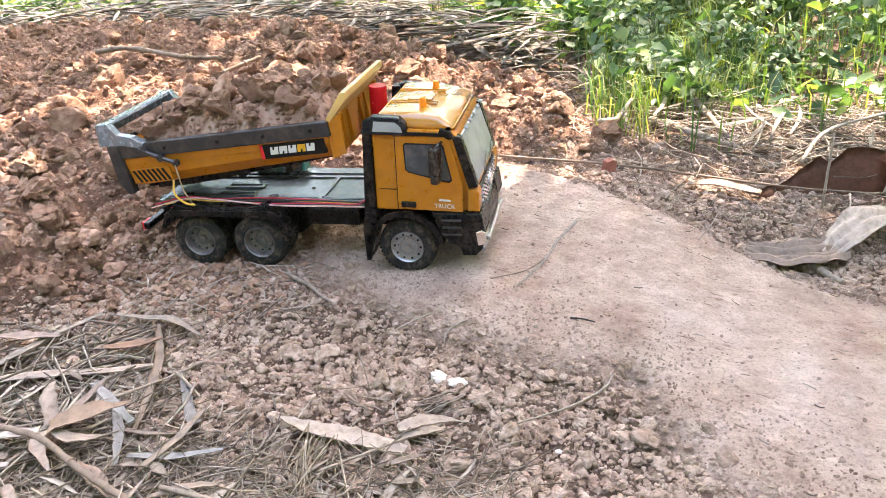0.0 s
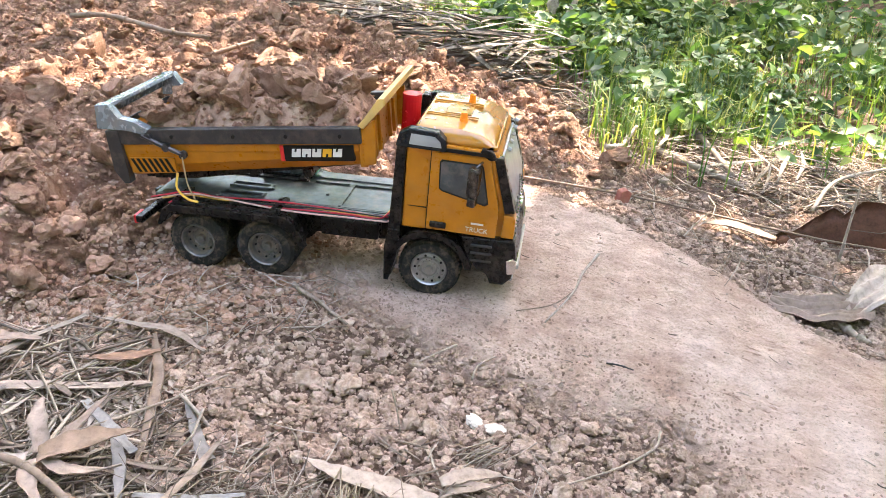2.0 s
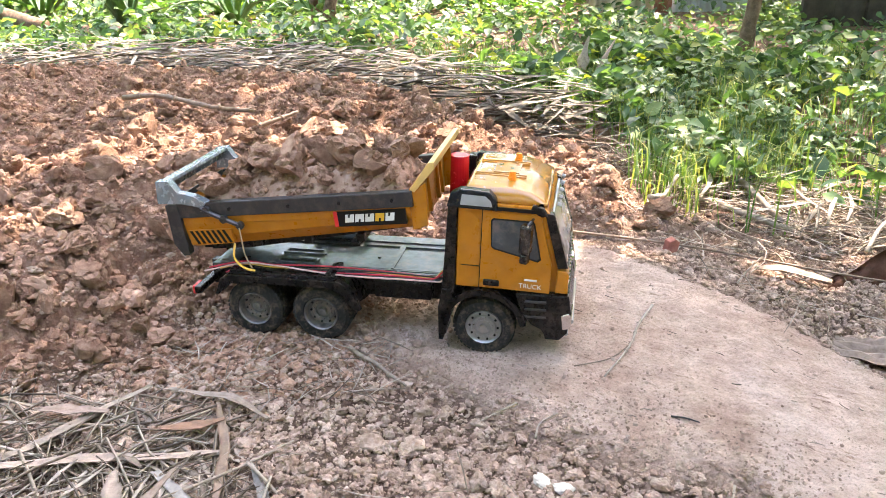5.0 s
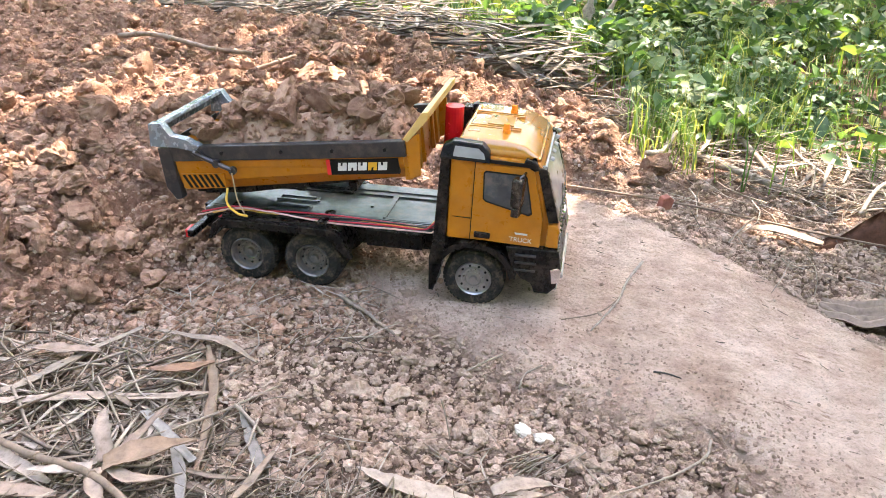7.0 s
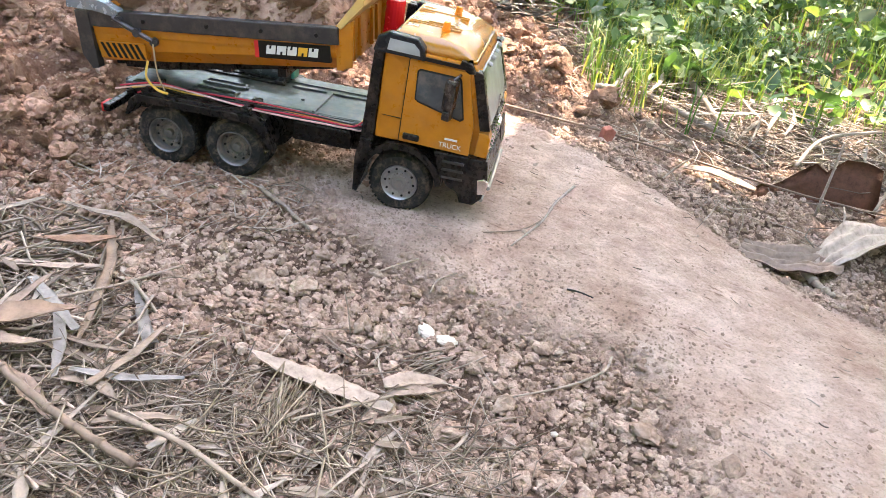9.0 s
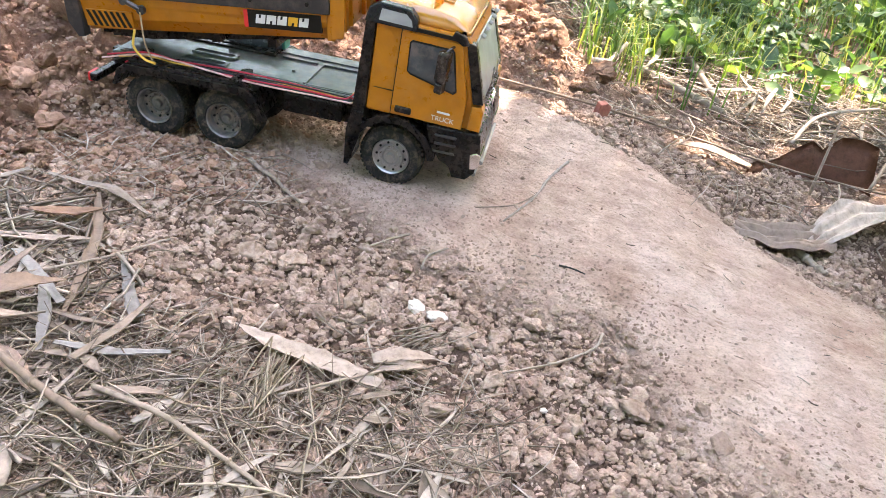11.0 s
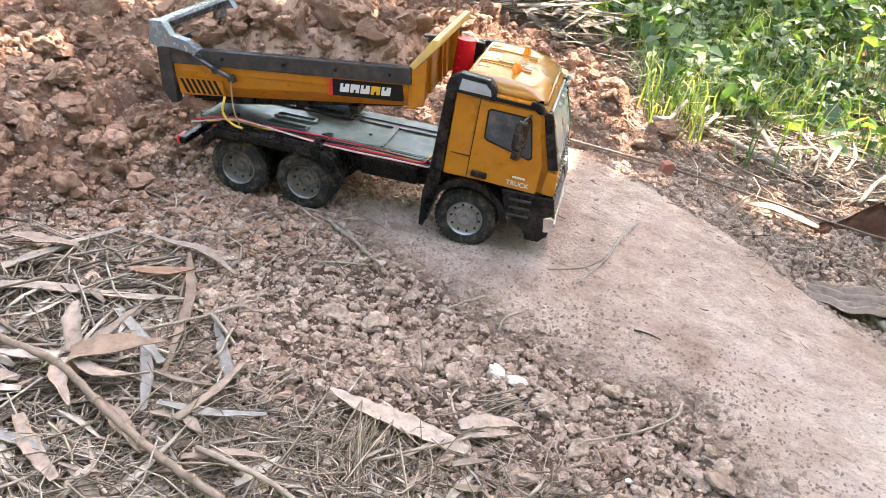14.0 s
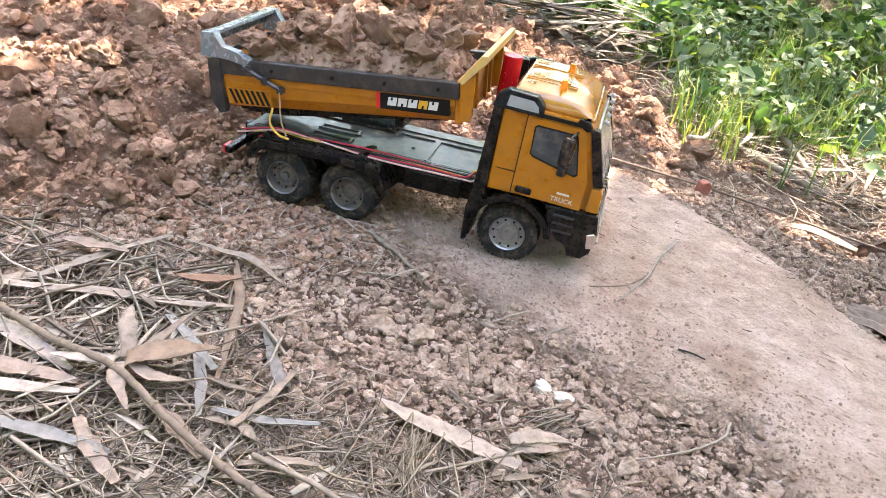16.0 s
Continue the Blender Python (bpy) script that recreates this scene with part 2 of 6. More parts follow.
PRINT_RED = plain("red_print", (0.6, 0.02, 0.02), 0.4, spots=0.05)
WIRE_RED = plain("red_wire", (0.55, 0.02, 0.05), 0.4)
WIRE_YELLOW = plain("yellow_wire", (0.75, 0.45, 0.08), 0.4)
WIRE_BLACK = plain("black_wire", (0.015, 0.015, 0.015), 0.4)
WIRE_PINK = plain("pale_pink_wire", (0.65, 0.42, 0.38), 0.4)
STRING = plain("tan_string", (0.35, 0.26, 0.16), 0.8)


# ---- mesh tools ----
def part(name, bm, mat, parent, label="", smooth=False):
    me = bpy.data.meshes.new(name)
    bmesh.ops.recalc_face_normals(bm, faces=bm.faces)
    bm.to_mesh(me)
    bm.free()
    me.materials.append(mat)
    if smooth:
        me.shade_smooth()
    ob = new(name, me)
    ob.parent = parent
    if label:
        ob["label"] = label
    return ob


def root(name, m, label, category, group=""):
    ob = new(name)
    ob.empty_display_size = 0.02
    ob.matrix_world = m
    return tagged(ob, label, category, group)


def arrays(name, verts, faces, mat, smooth=True):
    """One mesh out of arrays of corners and of triangles or quads."""
    verts, faces = np.asarray(verts, np.float32), np.asarray(faces, np.int32)
    me = bpy.data.meshes.new(name)
    k = faces.shape[1]
    me.vertices.add(len(verts))
    me.vertices.foreach_set("co", verts.ravel())
    me.loops.add(faces.size)
    me.loops.foreach_set("vertex_index", faces.ravel())
    me.polygons.add(len(faces))
    me.polygons.foreach_set("loop_start", np.arange(0, faces.size, k, dtype=np.int32))
    me.update(calc_edges=True)
    me.materials.append(mat)
    if smooth:
        me.shade_smooth()
    else:
        me.shade_flat()
    return me


def box(bm, x0, x1, y0, y1, z0, z1, bevel=0.0):
    r = bmesh.ops.create_cube(bm, size=1.0, matrix=Matrix.Translation(((x0 + x1) / 2, (y0 + y1) / 2, (z0 + z1) / 2)) @ Matrix.Diagonal((x1 - x0, y1 - y0, z1 - z0, 1)))
    if bevel:
        es = list({e for v in r["verts"] for e in v.link_edges})
        bmesh.ops.bevel(bm, geom=es, offset=bevel, segments=2, affect="EDGES", profile=0.6)
    return bm


def prism(bm, profile, y0, y1, bevel=0.0, inset=0.0):
    """A side profile of (x, z), carried from y0 to y1."""
    a = [bm.verts.new((x, y0, z)) for x, z in profile]
    b = [bm.verts.new((x, y1, z)) for x, z in profile]
    n = len(profile)
    fs = [bm.faces.new(a), bm.faces.new(b[::-1])]
    fs += [bm.faces.new((a[(i + 1) % n], a[i], b[i], b[(i + 1) % n])) for i in range(n)]
    if bevel:
        es = list({e for f in fs for e in f.edges})
        bmesh.ops.bevel(bm, geom=es, offset=bevel, segments=2, affect="EDGES", profile=0.6)
    return bm


def rod(bm, a, b, r0, r1=None, seg=10):
    a, b = Vector(a), Vector(b)
    d = b - a
    m = Matrix.Translation((a + b) / 2) @ d.to_track_quat("Z", "Y").to_matrix().to_4x4()
    bmesh.ops.create_cone(bm, cap_ends=True, segments=seg, radius1=r0, radius2=r0 if r1 is None else r1, depth=d.length, matrix=m)
    return bm


def lathe(bm, profile, cx=0.0, cz=0.0, seg=32, caps=True):
    """Turns (radius, y) points round the y axis."""
    rings = []
    for r, y in profile:
        rings.append([bm.verts.new((cx + r * math.cos(2 * math.pi * i / seg), y, cz + r * math.sin(2 * math.pi * i / seg))) for i in range(seg)])
    for p, q in zip(rings, rings[1:]):
        for i in range(seg):
            bm.faces.new((p[i], p[(i + 1) % seg], q[(i + 1) % seg], q[i]))
    if caps:
        bm.faces.new(rings[0][::-1])
        bm.faces.new(rings[-1])
    return bm


def tube(bm, pts, radius, seg=6, end=None):
    """A bent round strand through points, thinning towards end."""
    pts = [Vector(p) for p in pts]
    end = radius if end is None else end
    rings = []
    for i, p in enumerate(pts):
        d = (pts[min(i + 1, len(pts) - 1)] - pts[max(i - 1, 0)]).normalized()
        q = d.to_track_quat("Z", "Y")
        r = radius + (end - radius) * i / (len(pts) - 1)
        rings.append([bm.verts.new(p + q @ Vector((r * math.cos(2 * math.pi * k / seg), r * math.sin(2 * math.pi * k / seg), 0))) for k in range(seg)])
    for a, b in zip(rings, rings[1:]):
        for k in range(seg):
            bm.faces.new((a[k], a[(k + 1) % seg], b[(k + 1) % seg], b[k]))
    bm.faces.new(rings[0][::-1])
    bm.faces.new(rings[-1])
    return bm


def curve_points(pts, n=8):
    """A smooth line (Catmull-Rom) through points."""
    pts = [Vector(p) for p in pts]
    pts = [pts[0] * 2 - pts[1]] + pts + [pts[-1] * 2 - pts[-2]]
    out = []
    for i in range(1, len(pts) - 2):
        a, b, c, d = pts[i - 1:i + 3]
        for k in range(n):
            u = k / n
            out.append(0.5 * ((2 * b) + (c - a) * u + (2 * a - 5 * b + 4 * c - d) * u * u + (3 * b - a - 3 * c + d) * u ** 3))
    return out + [pts[-2]]


# ---- ground ----
rng = np.random.default_rng(7)
LATTICE = rng.random((256, 256))


def vnoise(x, y, seed=0):
    """Smooth value noise on numpy arrays, 0 to 1."""
    x, y = np.asarray(x, float) + seed * 17.3, np.asarray(y, float) + seed * 9.7
    i, j = np.floor(x).astype(int), np.floor(y).astype(int)
    u, v = x - i, y - j
    u, v = u * u * (3 - 2 * u), v * v * (3 - 2 * v)
    g = lambda a, b: LATTICE[a % 256, b % 256]
    return (g(i, j) * (1 - u) + g(i + 1, j) * u) * (1 - v) + (g(i, j + 1) * (1 - u) + g(i + 1, j + 1) * u) * v


def fbm(x, y, scale, octaves=4, seed=0, gain=0.5):
    total, amp, norm = 0.0, 1.0, 0.0
    for k in range(octaves):
        total = total + amp * (vnoise(x * scale, y * scale, seed + k) - 0.5)
        norm, amp, scale = norm + amp, amp * gain, scale * 2.03
    return total / norm * 2


def ss(a, b, v):
    u = np.clip((np.asarray(v, float) - a) / (b - a), 0, 1)
    return u * u * (3 - 2 * u)


def crumbly(x, y, scale, seed, lo=0.3, hi=0.78):
    """Rounded lumps of uneven size lying side by side, in cells of 1 / scale; their height in metres."""
    x, y = np.asarray(x, float) * scale, np.asarray(y, float) * scale
    i, j = np.floor(x).astype(int), np.floor(y).astype(int)
    top = np.zeros(np.broadcast(x, y).shape)
    for di in (-1, 0, 1):
        for dj in (-1, 0, 1):
            a, b = i + di, j + dj
            dx = x - a - LATTICE[(a + 13 * seed) % 256, b % 256]
            dy = y - b - LATTICE[(b + 91) % 256, (a + 7 * seed + 37) % 256]
            size = lo + (hi - lo) * LATTICE[(a + 57) % 256, (b + 11 * seed) % 256] ** 2
            top = np.maximum(top, np.sqrt(np.maximum(0, size * size - dx * dx - dy * dy)))
    return top / scale


def pile_foot(x):
    """How far ahead the heap of dug earth begins."""
    return np.interp(x, [-2.0, -0.75, -0.6, -0.45, -0.3, 0.0, 0.12, 0.3, 0.4], [0.7, 0.78, 0.86, 1.08, 1.24, 1.34, 1.37, 1.52, 2.2])


def pile_mask(x, y):
    back = np.interp(x, [-2.2, -0.9, -0.4, 0.02, 0.3], [3.0, 2.9, 2.6, 2.15, 1.95])
    return ss(0, 0.1, y - pile_foot(x)) * (1 - ss(-0.3, 0.15, y - back)) * (1 - ss(0.18, 0.36, x))


def road_mask(x, y, soft=0.035):
    """The swept, compacted track, curving off to the near right."""
    s = 0.6 * x + 0.8 * y + 0.04 * fbm(x, y, 7, 3, 5)
    q = 0.8 * x - 0.6 * y
    near = 0.625 - 0.10 * ss(-0.3, -0.1, q)
    far = np.interp(q, [-0.8, -0.3, 0.1], [1.16, 1.06, 0.93])
    return ss(-0.035, soft, s - near) * (1 - ss(-0.03, 0.03, s - far)) * ss(-0.87, -0.67, q)


def height(x, y, fine=True, grain=True):
    x, y = np.asarray(x, float), np.asarray(y, float)
    h = 0.02 * (1 - ss(0.45, 0.8, y))
    h = h - 0.035 * ss(0.2, 0.5, x) * ss(0.6, 0.95, y) - 0.02 * ss(1.3, 1.7, y)
    rise = y - pile_foot(x)
    pm = pile_mask(x, y)
    h = h + pm * (0.035 * ss(0, 0.16, rise) + 0.085 * ss(0.08, 0.8, rise) * (1 - 0.45 * ss(-0.5, 0.1, x)))
    h = h + pm * (0.04 * fbm(x, y, 4.0, 3, 11) + 0.026 * fbm(x, y, 13, 3, 3) + 0.014 * np.abs(fbm(x, y, 38, 3, 17)))
    r = road_mask(x, y)
    h = h + 0.006 * r
    rough = (1 - 0.85 * r) * (1 - 0.5 * ss(2.5, 4, y))
    h = h + rough * (0.014 * fbm(x, y, 6, 3, 21) + (0.007 * fbm(x, y, 34, 3, 8) if fine else 0))
    h = h + r * (0.004 * fbm(0.8 * x - 0.6 * y, 3.2 * (0.6 * x + 0.8 * y), 9, 4, 31) + 0.006 * fbm(x, y, 5, 2, 33) + 0.0022 * fbm(0.8 * x - 0.6 * y, 2.2 * (0.6 * x + 0.8 * y), 40, 2, 35))
    if fine and grain:
        bare = (1 - r) * (1 - ss(1.9, 2.3, y)) * (1 - 0.75 * np.exp(-(((x + 0.24) / 0.24) ** 4 + ((y - 1.08) / 0.12) ** 4)))
        wx, wy = x + 0.006 * fbm(x, y, 60, 2, 71), y + 0.006 * fbm(x, y, 60, 2, 75)
        h = h + bare * (1 - pm) * (0.45 * crumbly(wx, wy, 75, 1) + 0.4 * crumbly(wx, wy, 160, 2) - 0.004)
        h = h + bare * pm * (0.62 * crumbly(wx, wy, 24, 3, 0.2, 0.72) + 0.5 * crumbly(wx, wy, 62, 4) + 0.4 * crumbly(wx, wy, 150, 5) - 0.012)
    if fine and grain:
        h = h + r * (0.0035 * fbm(x, y, 55, 3, 37) + 0.45 * ss(0.08, 0.35, fbm(x, y, 8, 3, 47)) * crumbly(wx, wy, 115, 6, 0.1, 0.6))
    under = np.exp(-(((x + 0.24) / 0.26) ** 4 + ((y - 1.03) / 0.15) ** 4))
    return h * (1 - under) + under * 0.002 * fbm(x, y, 40, 2, 2)


def red_soil(x, y):
    """Dug earth spread round the rear wheels."""
    return np.exp(-(((np.asarray(x) + 0.42) / 0.17) ** 2 + ((np.asarray(y) - 0.98) / 0.11) ** 2)) * (1 - road_mask(x, y))


def hz(x, y):
    return float(height(np.array([x]), np.array([y]), True, False)[0])


def spaced(*runs):
    out = []
    for a, b, step in runs:
        out += list(np.linspace(a, b, max(2, int(round((b - a) / step)) + 1))[:-1])
    return np.array(out + [runs[-1][1]])


GX = spaced((-60, -8, 6), (-8, -2.6, 0.4), (-2.6, -1.3, 0.02), (-1.3, -0.85, 0.007), (-0.85, 0.45, 0.0032), (0.45, 0.8, 0.006), (0.8, 2.0, 0.03), (2.0, 8, 0.4), (8, 60, 6))
GY = spaced((-60, -6, 6), (-6, -0.6, 0.5), (-0.6, 0.38, 0.05), (0.38, 1.3, 0.0032), (1.3, 2.0, 0.006), (2.0, 2.6, 0.012), (2.6, 6.5, 0.06), (6.5, 12, 0.5), (12, 120, 9))
gx, gy = np.meshgrid(GX, GY)
gv = np.stack([gx, gy, height(gx, gy)], -1).reshape(-1, 3)
nx, ny = len(GX), len(GY)
gi = (np.arange(ny - 1)[:, None] * nx + np.arange(nx - 1)[None, :]).ravel()
ground = new("ground", arrays("ground", gv, np.stack([gi, gi + 1, gi + nx + 1, gi + nx], 1), SOIL))
packed = ground.data.attributes.new("packed", "FLOAT", "POINT")
packed.data.foreach_set("value", np.clip(road_mask(gx, gy) + 0.3 * np.exp(-(((gx + 0.2) / 0.22) ** 4 + ((gy - 1.08) / 0.12) ** 4)), 0, 1).ravel().astype(np.float32))
heap_part = ground.data.attributes.new("heap", "FLOAT", "POINT")
heap_part.data.foreach_set("value", np.maximum(pile_mask(gx, gy), 0.9 * red_soil(gx, gy)).ravel().astype(np.float32))
tagged(ground, "reddish-brown dry earth with a swept track", "ground", kind="structure")


# ---- toy dump truck ----
def wheel_meshes(dual):
    w = 0.052 if dual else 0.028
    bm = bmesh.new()
    for y0 in ((0.0, 0.027) if dual else (0.0,)):
        lathe(bm, [(0.0225, y0 + 0.003), (0.026, y0 - 0.0005), (0.036, y0), (0.0395, y0 + 0.003), (0.0402, y0 + 0.007), (0.0402, y0 + 0.018), (0.0395, y0 + 0.022), (0.036, y0 + 0.025), (0.0225, y0 + 0.023)], seg=40, caps=False)
    for k in range(40):
        a = 2 * math.pi * k / 40
        for y0 in ((0.0, 0.027) if dual else (0.0,)):
            for row, off in ((0.0035, 0.0), (0.0098, 0.5), (0.0160, 0.0)):
                b = a + off * 2 * math.pi / 40
                m = Matrix.Rotation(-b, 4, "Y") @ Matrix.Translation((0.0405, y0 + row + 0.0027, 0)) @ Matrix.Rotation(0.25, 4, "X") @ Matrix.Diagonal((0.0022, 0.0052, 0.0042, 1))
                bmesh.ops.create_cube(bm, size=1.0, matrix=m)
    tyre = bm
    bm = bmesh.new()
    d = 0.013 if dual else 0.0015
    lathe(bm, [(0.0243, 0.0005), (0.0236, -0.0016), (0.0222, 0.0), (0.0212, d), (0.017, d + 0.001), (0.0155, d - 0.003), (0.011, d - 0.003), (0.0095, d - 0.001), (0.0055, d - 0.001), (0.005, d - 0.006), (0.0005, d - 0.0065)], seg=36, caps=False)
    rod(bm, (0, d - 0.0066, 0), (0, d, 0), 0.005, seg=12)
    for k in range(10):
        a = 2 * math.pi * k / 10
        rod(bm, (0.0128 * math.cos(a), d - 0.0055, 0.0128 * math.sin(a)), (0.0128 * math.cos(a), d, 0.0128 * math.sin(a)), 0.0013, seg=6)
    rim = bm
    # black discs stand for the shade inside the rim's holes
    bm = bmesh.new()
    for k in range(10):
        a = 2 * math.pi * (k + 0.5) / 10
        rod(bm, (0.0188 * math.cos(a), d - 0.0006, 0.0188 * math.sin(a)), (0.0188 * math.cos(a), d + 0.002, 0.0188 * math.sin(a)), 0.0016, seg=8)
    holes = bm
    bm = bmesh.new()
    rod(bm, (0, d, 0), (0, w, 0), 0.012, seg=12)
    return bm, tyre, rim, holes


WHEEL_DATA = {}


def wheel(parent, x, y, far, dual):
    """A wheel whose outer face lies at y; far: it faces away."""
    if dual not in WHEEL_DATA:
        hub, tyre, rim, holes = wheel_meshes(dual)
        obs = [part(n, b, m, None, smooth=False) for n, b, m in (("wheel", hub, BLACK), ("tyre", tyre, RUBBER), ("rim", rim, MUDDY_RIM if dual else RIM), ("rim_hole", holes, PRINT_BLACK))]
        WHEEL_DATA[dual] = [o.data for o in obs]
        for o in obs:
            bpy.data.objects.remove(o)
    data = WHEEL_DATA[dual]
    hub = new("wheel", data[0])
    hub.parent = parent
    hub.matrix_local = pose(x, y, 0.0408, 0, 9 * x * 57, 180 if far else 0)
    for n, me in zip(("tyre", "rim", "rim_hole"), data[1:]):
        o = new(n, me)
        o.parent = hub
    return hub


TRUCK = pose(-0.398, 1.010, 0.0, 0, 0, -11.4)
BED_ANGLE, BED_PIVOT = 6.0, (-0.075, 0, 0.130)
BED_FIT = Matrix.Translation((0.009, 0, 0)) @ Matrix.Diagonal((0.926, 1, 1, 1))
W0, W1 = -0.004, 0.168  # the two sides of cab and bed


def build_truck():
    truck = root("toy_dump_truck", TRUCK, "orange-yellow toy dump truck, muddy black chassis, bed half raised with earth", "toy truck")
    for x, dual in ((0.0, True), (0.096, True), (0.321, False)):
        wheel(truck, x, 0.0, False, dual)
        wheel(truck, x, 0.164, True, dual)
    # chassis
    bm = bmesh.new()
    box(bm, -0.085, 0.30, 0.052, 0.066, 0.05, 0.088, 0.002)
    box(bm, -0.085, 0.30, 0.098, 0.112, 0.05, 0.088, 0.002)
    for x in (-0.075, 0.045, 0.17, 0.25):
        box(bm, x, x + 0.012, 0.06, 0.104, 0.055, 0.082)
    for x in (0.0, 0.096, 0.321):
        rod(bm, (x, 0.02, 0.041), (x, 0.145, 0.041), 0.006)
    for x in (0.0, 0.096):
        box(bm, x - 0.014, x + 0.014, 0.07, 0.094, 0.028, 0.055, 0.004)
    part("chassis", bm, BLACK, truck)
    # flat deck over the chassis, with raised ribs and two long slots
    bm = bmesh.new()
    box(bm, -0.07, 0.282, 0.028, 0.166, 0.088, 0.0945, 0.0015)
    for y in (0.031, 0.037, 0.137):
        box(bm, -0.06, 0.26, y, y + 0.003, 0.0945, 0.0965)
    for x0, x1, y0, y1 in ((0.13, 0.18, 0.04, 0.044), (0.13, 0.18, 0.12, 0.124), (0.19, 0.262, 0.04, 0.044), (0.19, 0.262, 0.12, 0.124), (0.186, 0.19, 0.044, 0.12), (0.262, 0.266, 0.044, 0.12)):
        box(bm, x0, x1, y0, y1, 0.0945, 0.097)
    for x, y in ((0.0, 0.03), (0.05, 0.03), (0.1, 0.03), (0.15, 0.043), (0.2, 0.034), (0.08, 0.08), (0.16, 0.08), (0.2, 0.14)):
        rod(bm, (x, y, 0.0944), (x, y, 0.0968), 0.0025, seg=8)
    deck = part("deck", bm, DECK, truck, "dusty dark grey deck plate with blue-grey sky sheen in its colour")
    for y0 in (0.046, 0.078):
        # flat black plate on the deck stands for the shade in a recess
        bm = bmesh.new()
        box(bm, 0.022, 0.075, y0, y0 + 0.01, 0.0947, 0.0955)
        part("slot", bm, PRINT_BLACK, deck)
        bm = bmesh.new()
        for a in ((0.018, 0.079, y0 - 0.003, y0), (0.018, 0.079, y0 + 0.01, y0 + 0.013), (0.018, 0.022, y0, y0 + 0.01), (0.075, 0.079, y0, y0 + 0.01)):
            box(bm, a[0], a[1], a[2], a[3], 0.0945, 0.0975)
        part("slot_frame", bm, DECK, deck)
    # battery strapped on the deck
    bm = bmesh.new()
    box(bm, 0.040, 0.120, 0.136, 0.164, 0.0945, 0.119, 0.006)
    battery = part("battery", bm, PALE, truck, "silver mesh-wrapped battery pack", True)
    bm = bmesh.new()
    box(bm, 0.120, 0.125, 0.139, 0.161, 0.0985, 0.115, 0.002)
    part("battery_cap", bm, plain("teal_plastic", (0.05, 0.32, 0.28), 0.4), battery)
    # rear mudguards, each a stepped cover over a pair of wheels
    for y0, y1 in ((-0.006, 0.052), (0.112, 0.170)):
        bm = bmesh.new()
        prism(bm, [(-0.046, 0.068), (-0.041, 0.068), (-0.034, 0.083), (-0.024, 0.0875), (0.118, 0.0875), (0.128, 0.082), (0.142, 0.058), (0.149, 0.058), (0.136, 0.086), (0.124, 0.094), (-0.030, 0.094), (-0.040, 0.086)], y0, y1, 0.001)
        ya = y0 - 0.003 if y0 < 0.05 else y1 - 0.007
        prism(bm, [(-0.052, 0.064), (-0.046, 0.064), (-0.036, 0.082), (-0.026, 0.0865), (0.118, 0.0865), (0.128, 0.081), (0.146, 0.056), (0.156, 0.054), (0.140, 0.088), (0.126, 0.0955), (-0.031, 0.0955), (-0.043, 0.087)], ya, ya + 0.010, 0.0015)
        for k in range(3):
            box(bm, -0.03, 0.12, y0 + 0.006 + 0.014 * k, y0 + 0.014 + 0.014 * k, 0.094, 0.097, 0.001)
        box(bm, -0.03, -0.02, y0 + 0.004, y1 - 0.006, 0.096, 0.1, 0.001)
        box(bm, 0.105, 0.118, y0 + 0.004, y1 - 0.006, 0.096, 0.1, 0.001)
        guard = part("rear_mudguard", bm, BLACK, truck, "muddy black plastic mudguard")
        for x in (-0.02, 0.03, 0.08, 0.112):
            bm = bmesh.new()
            rod(bm, (x, y0 - 0.0015, 0.09), (x, y0 + 0.002, 0.09), 0.003, seg=8)
            part("bolt", bm, GREY, guard)
    # rear light bar
    bm = bmesh.new()
    box(bm, -0.088, -0.078, 0.0, 0.164, 0.058, 0.068, 0.0015)
    box(bm, -0.08, -0.06, 0.055, 0.063, 0.058, 0.078, 0.001)
    box(bm, -0.08, -0.06, 0.101, 0.109, 0.058, 0.078, 0.001)
    bar = part("rear_light_bar", bm, BLACK, truck)
    for y in (0.002, 0.142):
        bm = bmesh.new()
        box(bm, -0.092, -0.087, y, y + 0.02, 0.056, 0.068, 0.001)
        part("tail_light", bm, PRINT_RED, bar, "red tail light")
    # fuel tank and steps between the axles on both sides
    bm = bmesh.new()
    box(bm, 0.165, 0.245, 0.03, 0.055, 0.058, 0.085, 0.003)
    part("side_tank", bm, BLACK, truck)
    # hydraulic ram between bed and cab
    foot, top = Vector((0.272, 0.085, 0.096)), Vector((0.276, 0.085, 0.238))
    bm = bmesh.new()
    rod(bm, foot, foot + (top - foot) * 0.28, 0.0085, seg=18)
    ram = part("hydraulic_ram", bm, RED, truck, "red and chrome telescopic hydraulic ram", True)
    for n, a, b, r, mt in (("outer_rod", 0.26, 0.5, 0.0075, CHROME), ("inner_rod", 0.5, 0.72, 0.0058, CHROME), ("ram_cylinder", 0.56, 1.08, 0.0125, RED)):
        bm = bmesh.new()
        rod(bm, foot + (top - foot) * a, foot + (top - foot) * b, r, seg=20)
        part(n, bm, mt, ram, smooth=False)
    bm = bmesh.new()
    box(bm, 0.256, 0.28, 0.07, 0.1, 0.0945, 0.103, 0.002)
    rod(bm, (0.268, 0.066, 0.106), (0.268, 0.104, 0.106), 0.005, seg=10)
    part("ram_bracket", bm, BLACK, ram)
    # wires along the near side of the deck
    for k, mt in enumerate((WIRE_PINK, WIRE_RED, WIRE_BLACK, WIRE_YELLOW, WIRE_RED)):
        r = random.Random(k + 3)
        pts = [(-0.075 + 0.008 * k, 0.012, 0.088 + 0.006 * (k % 2))]
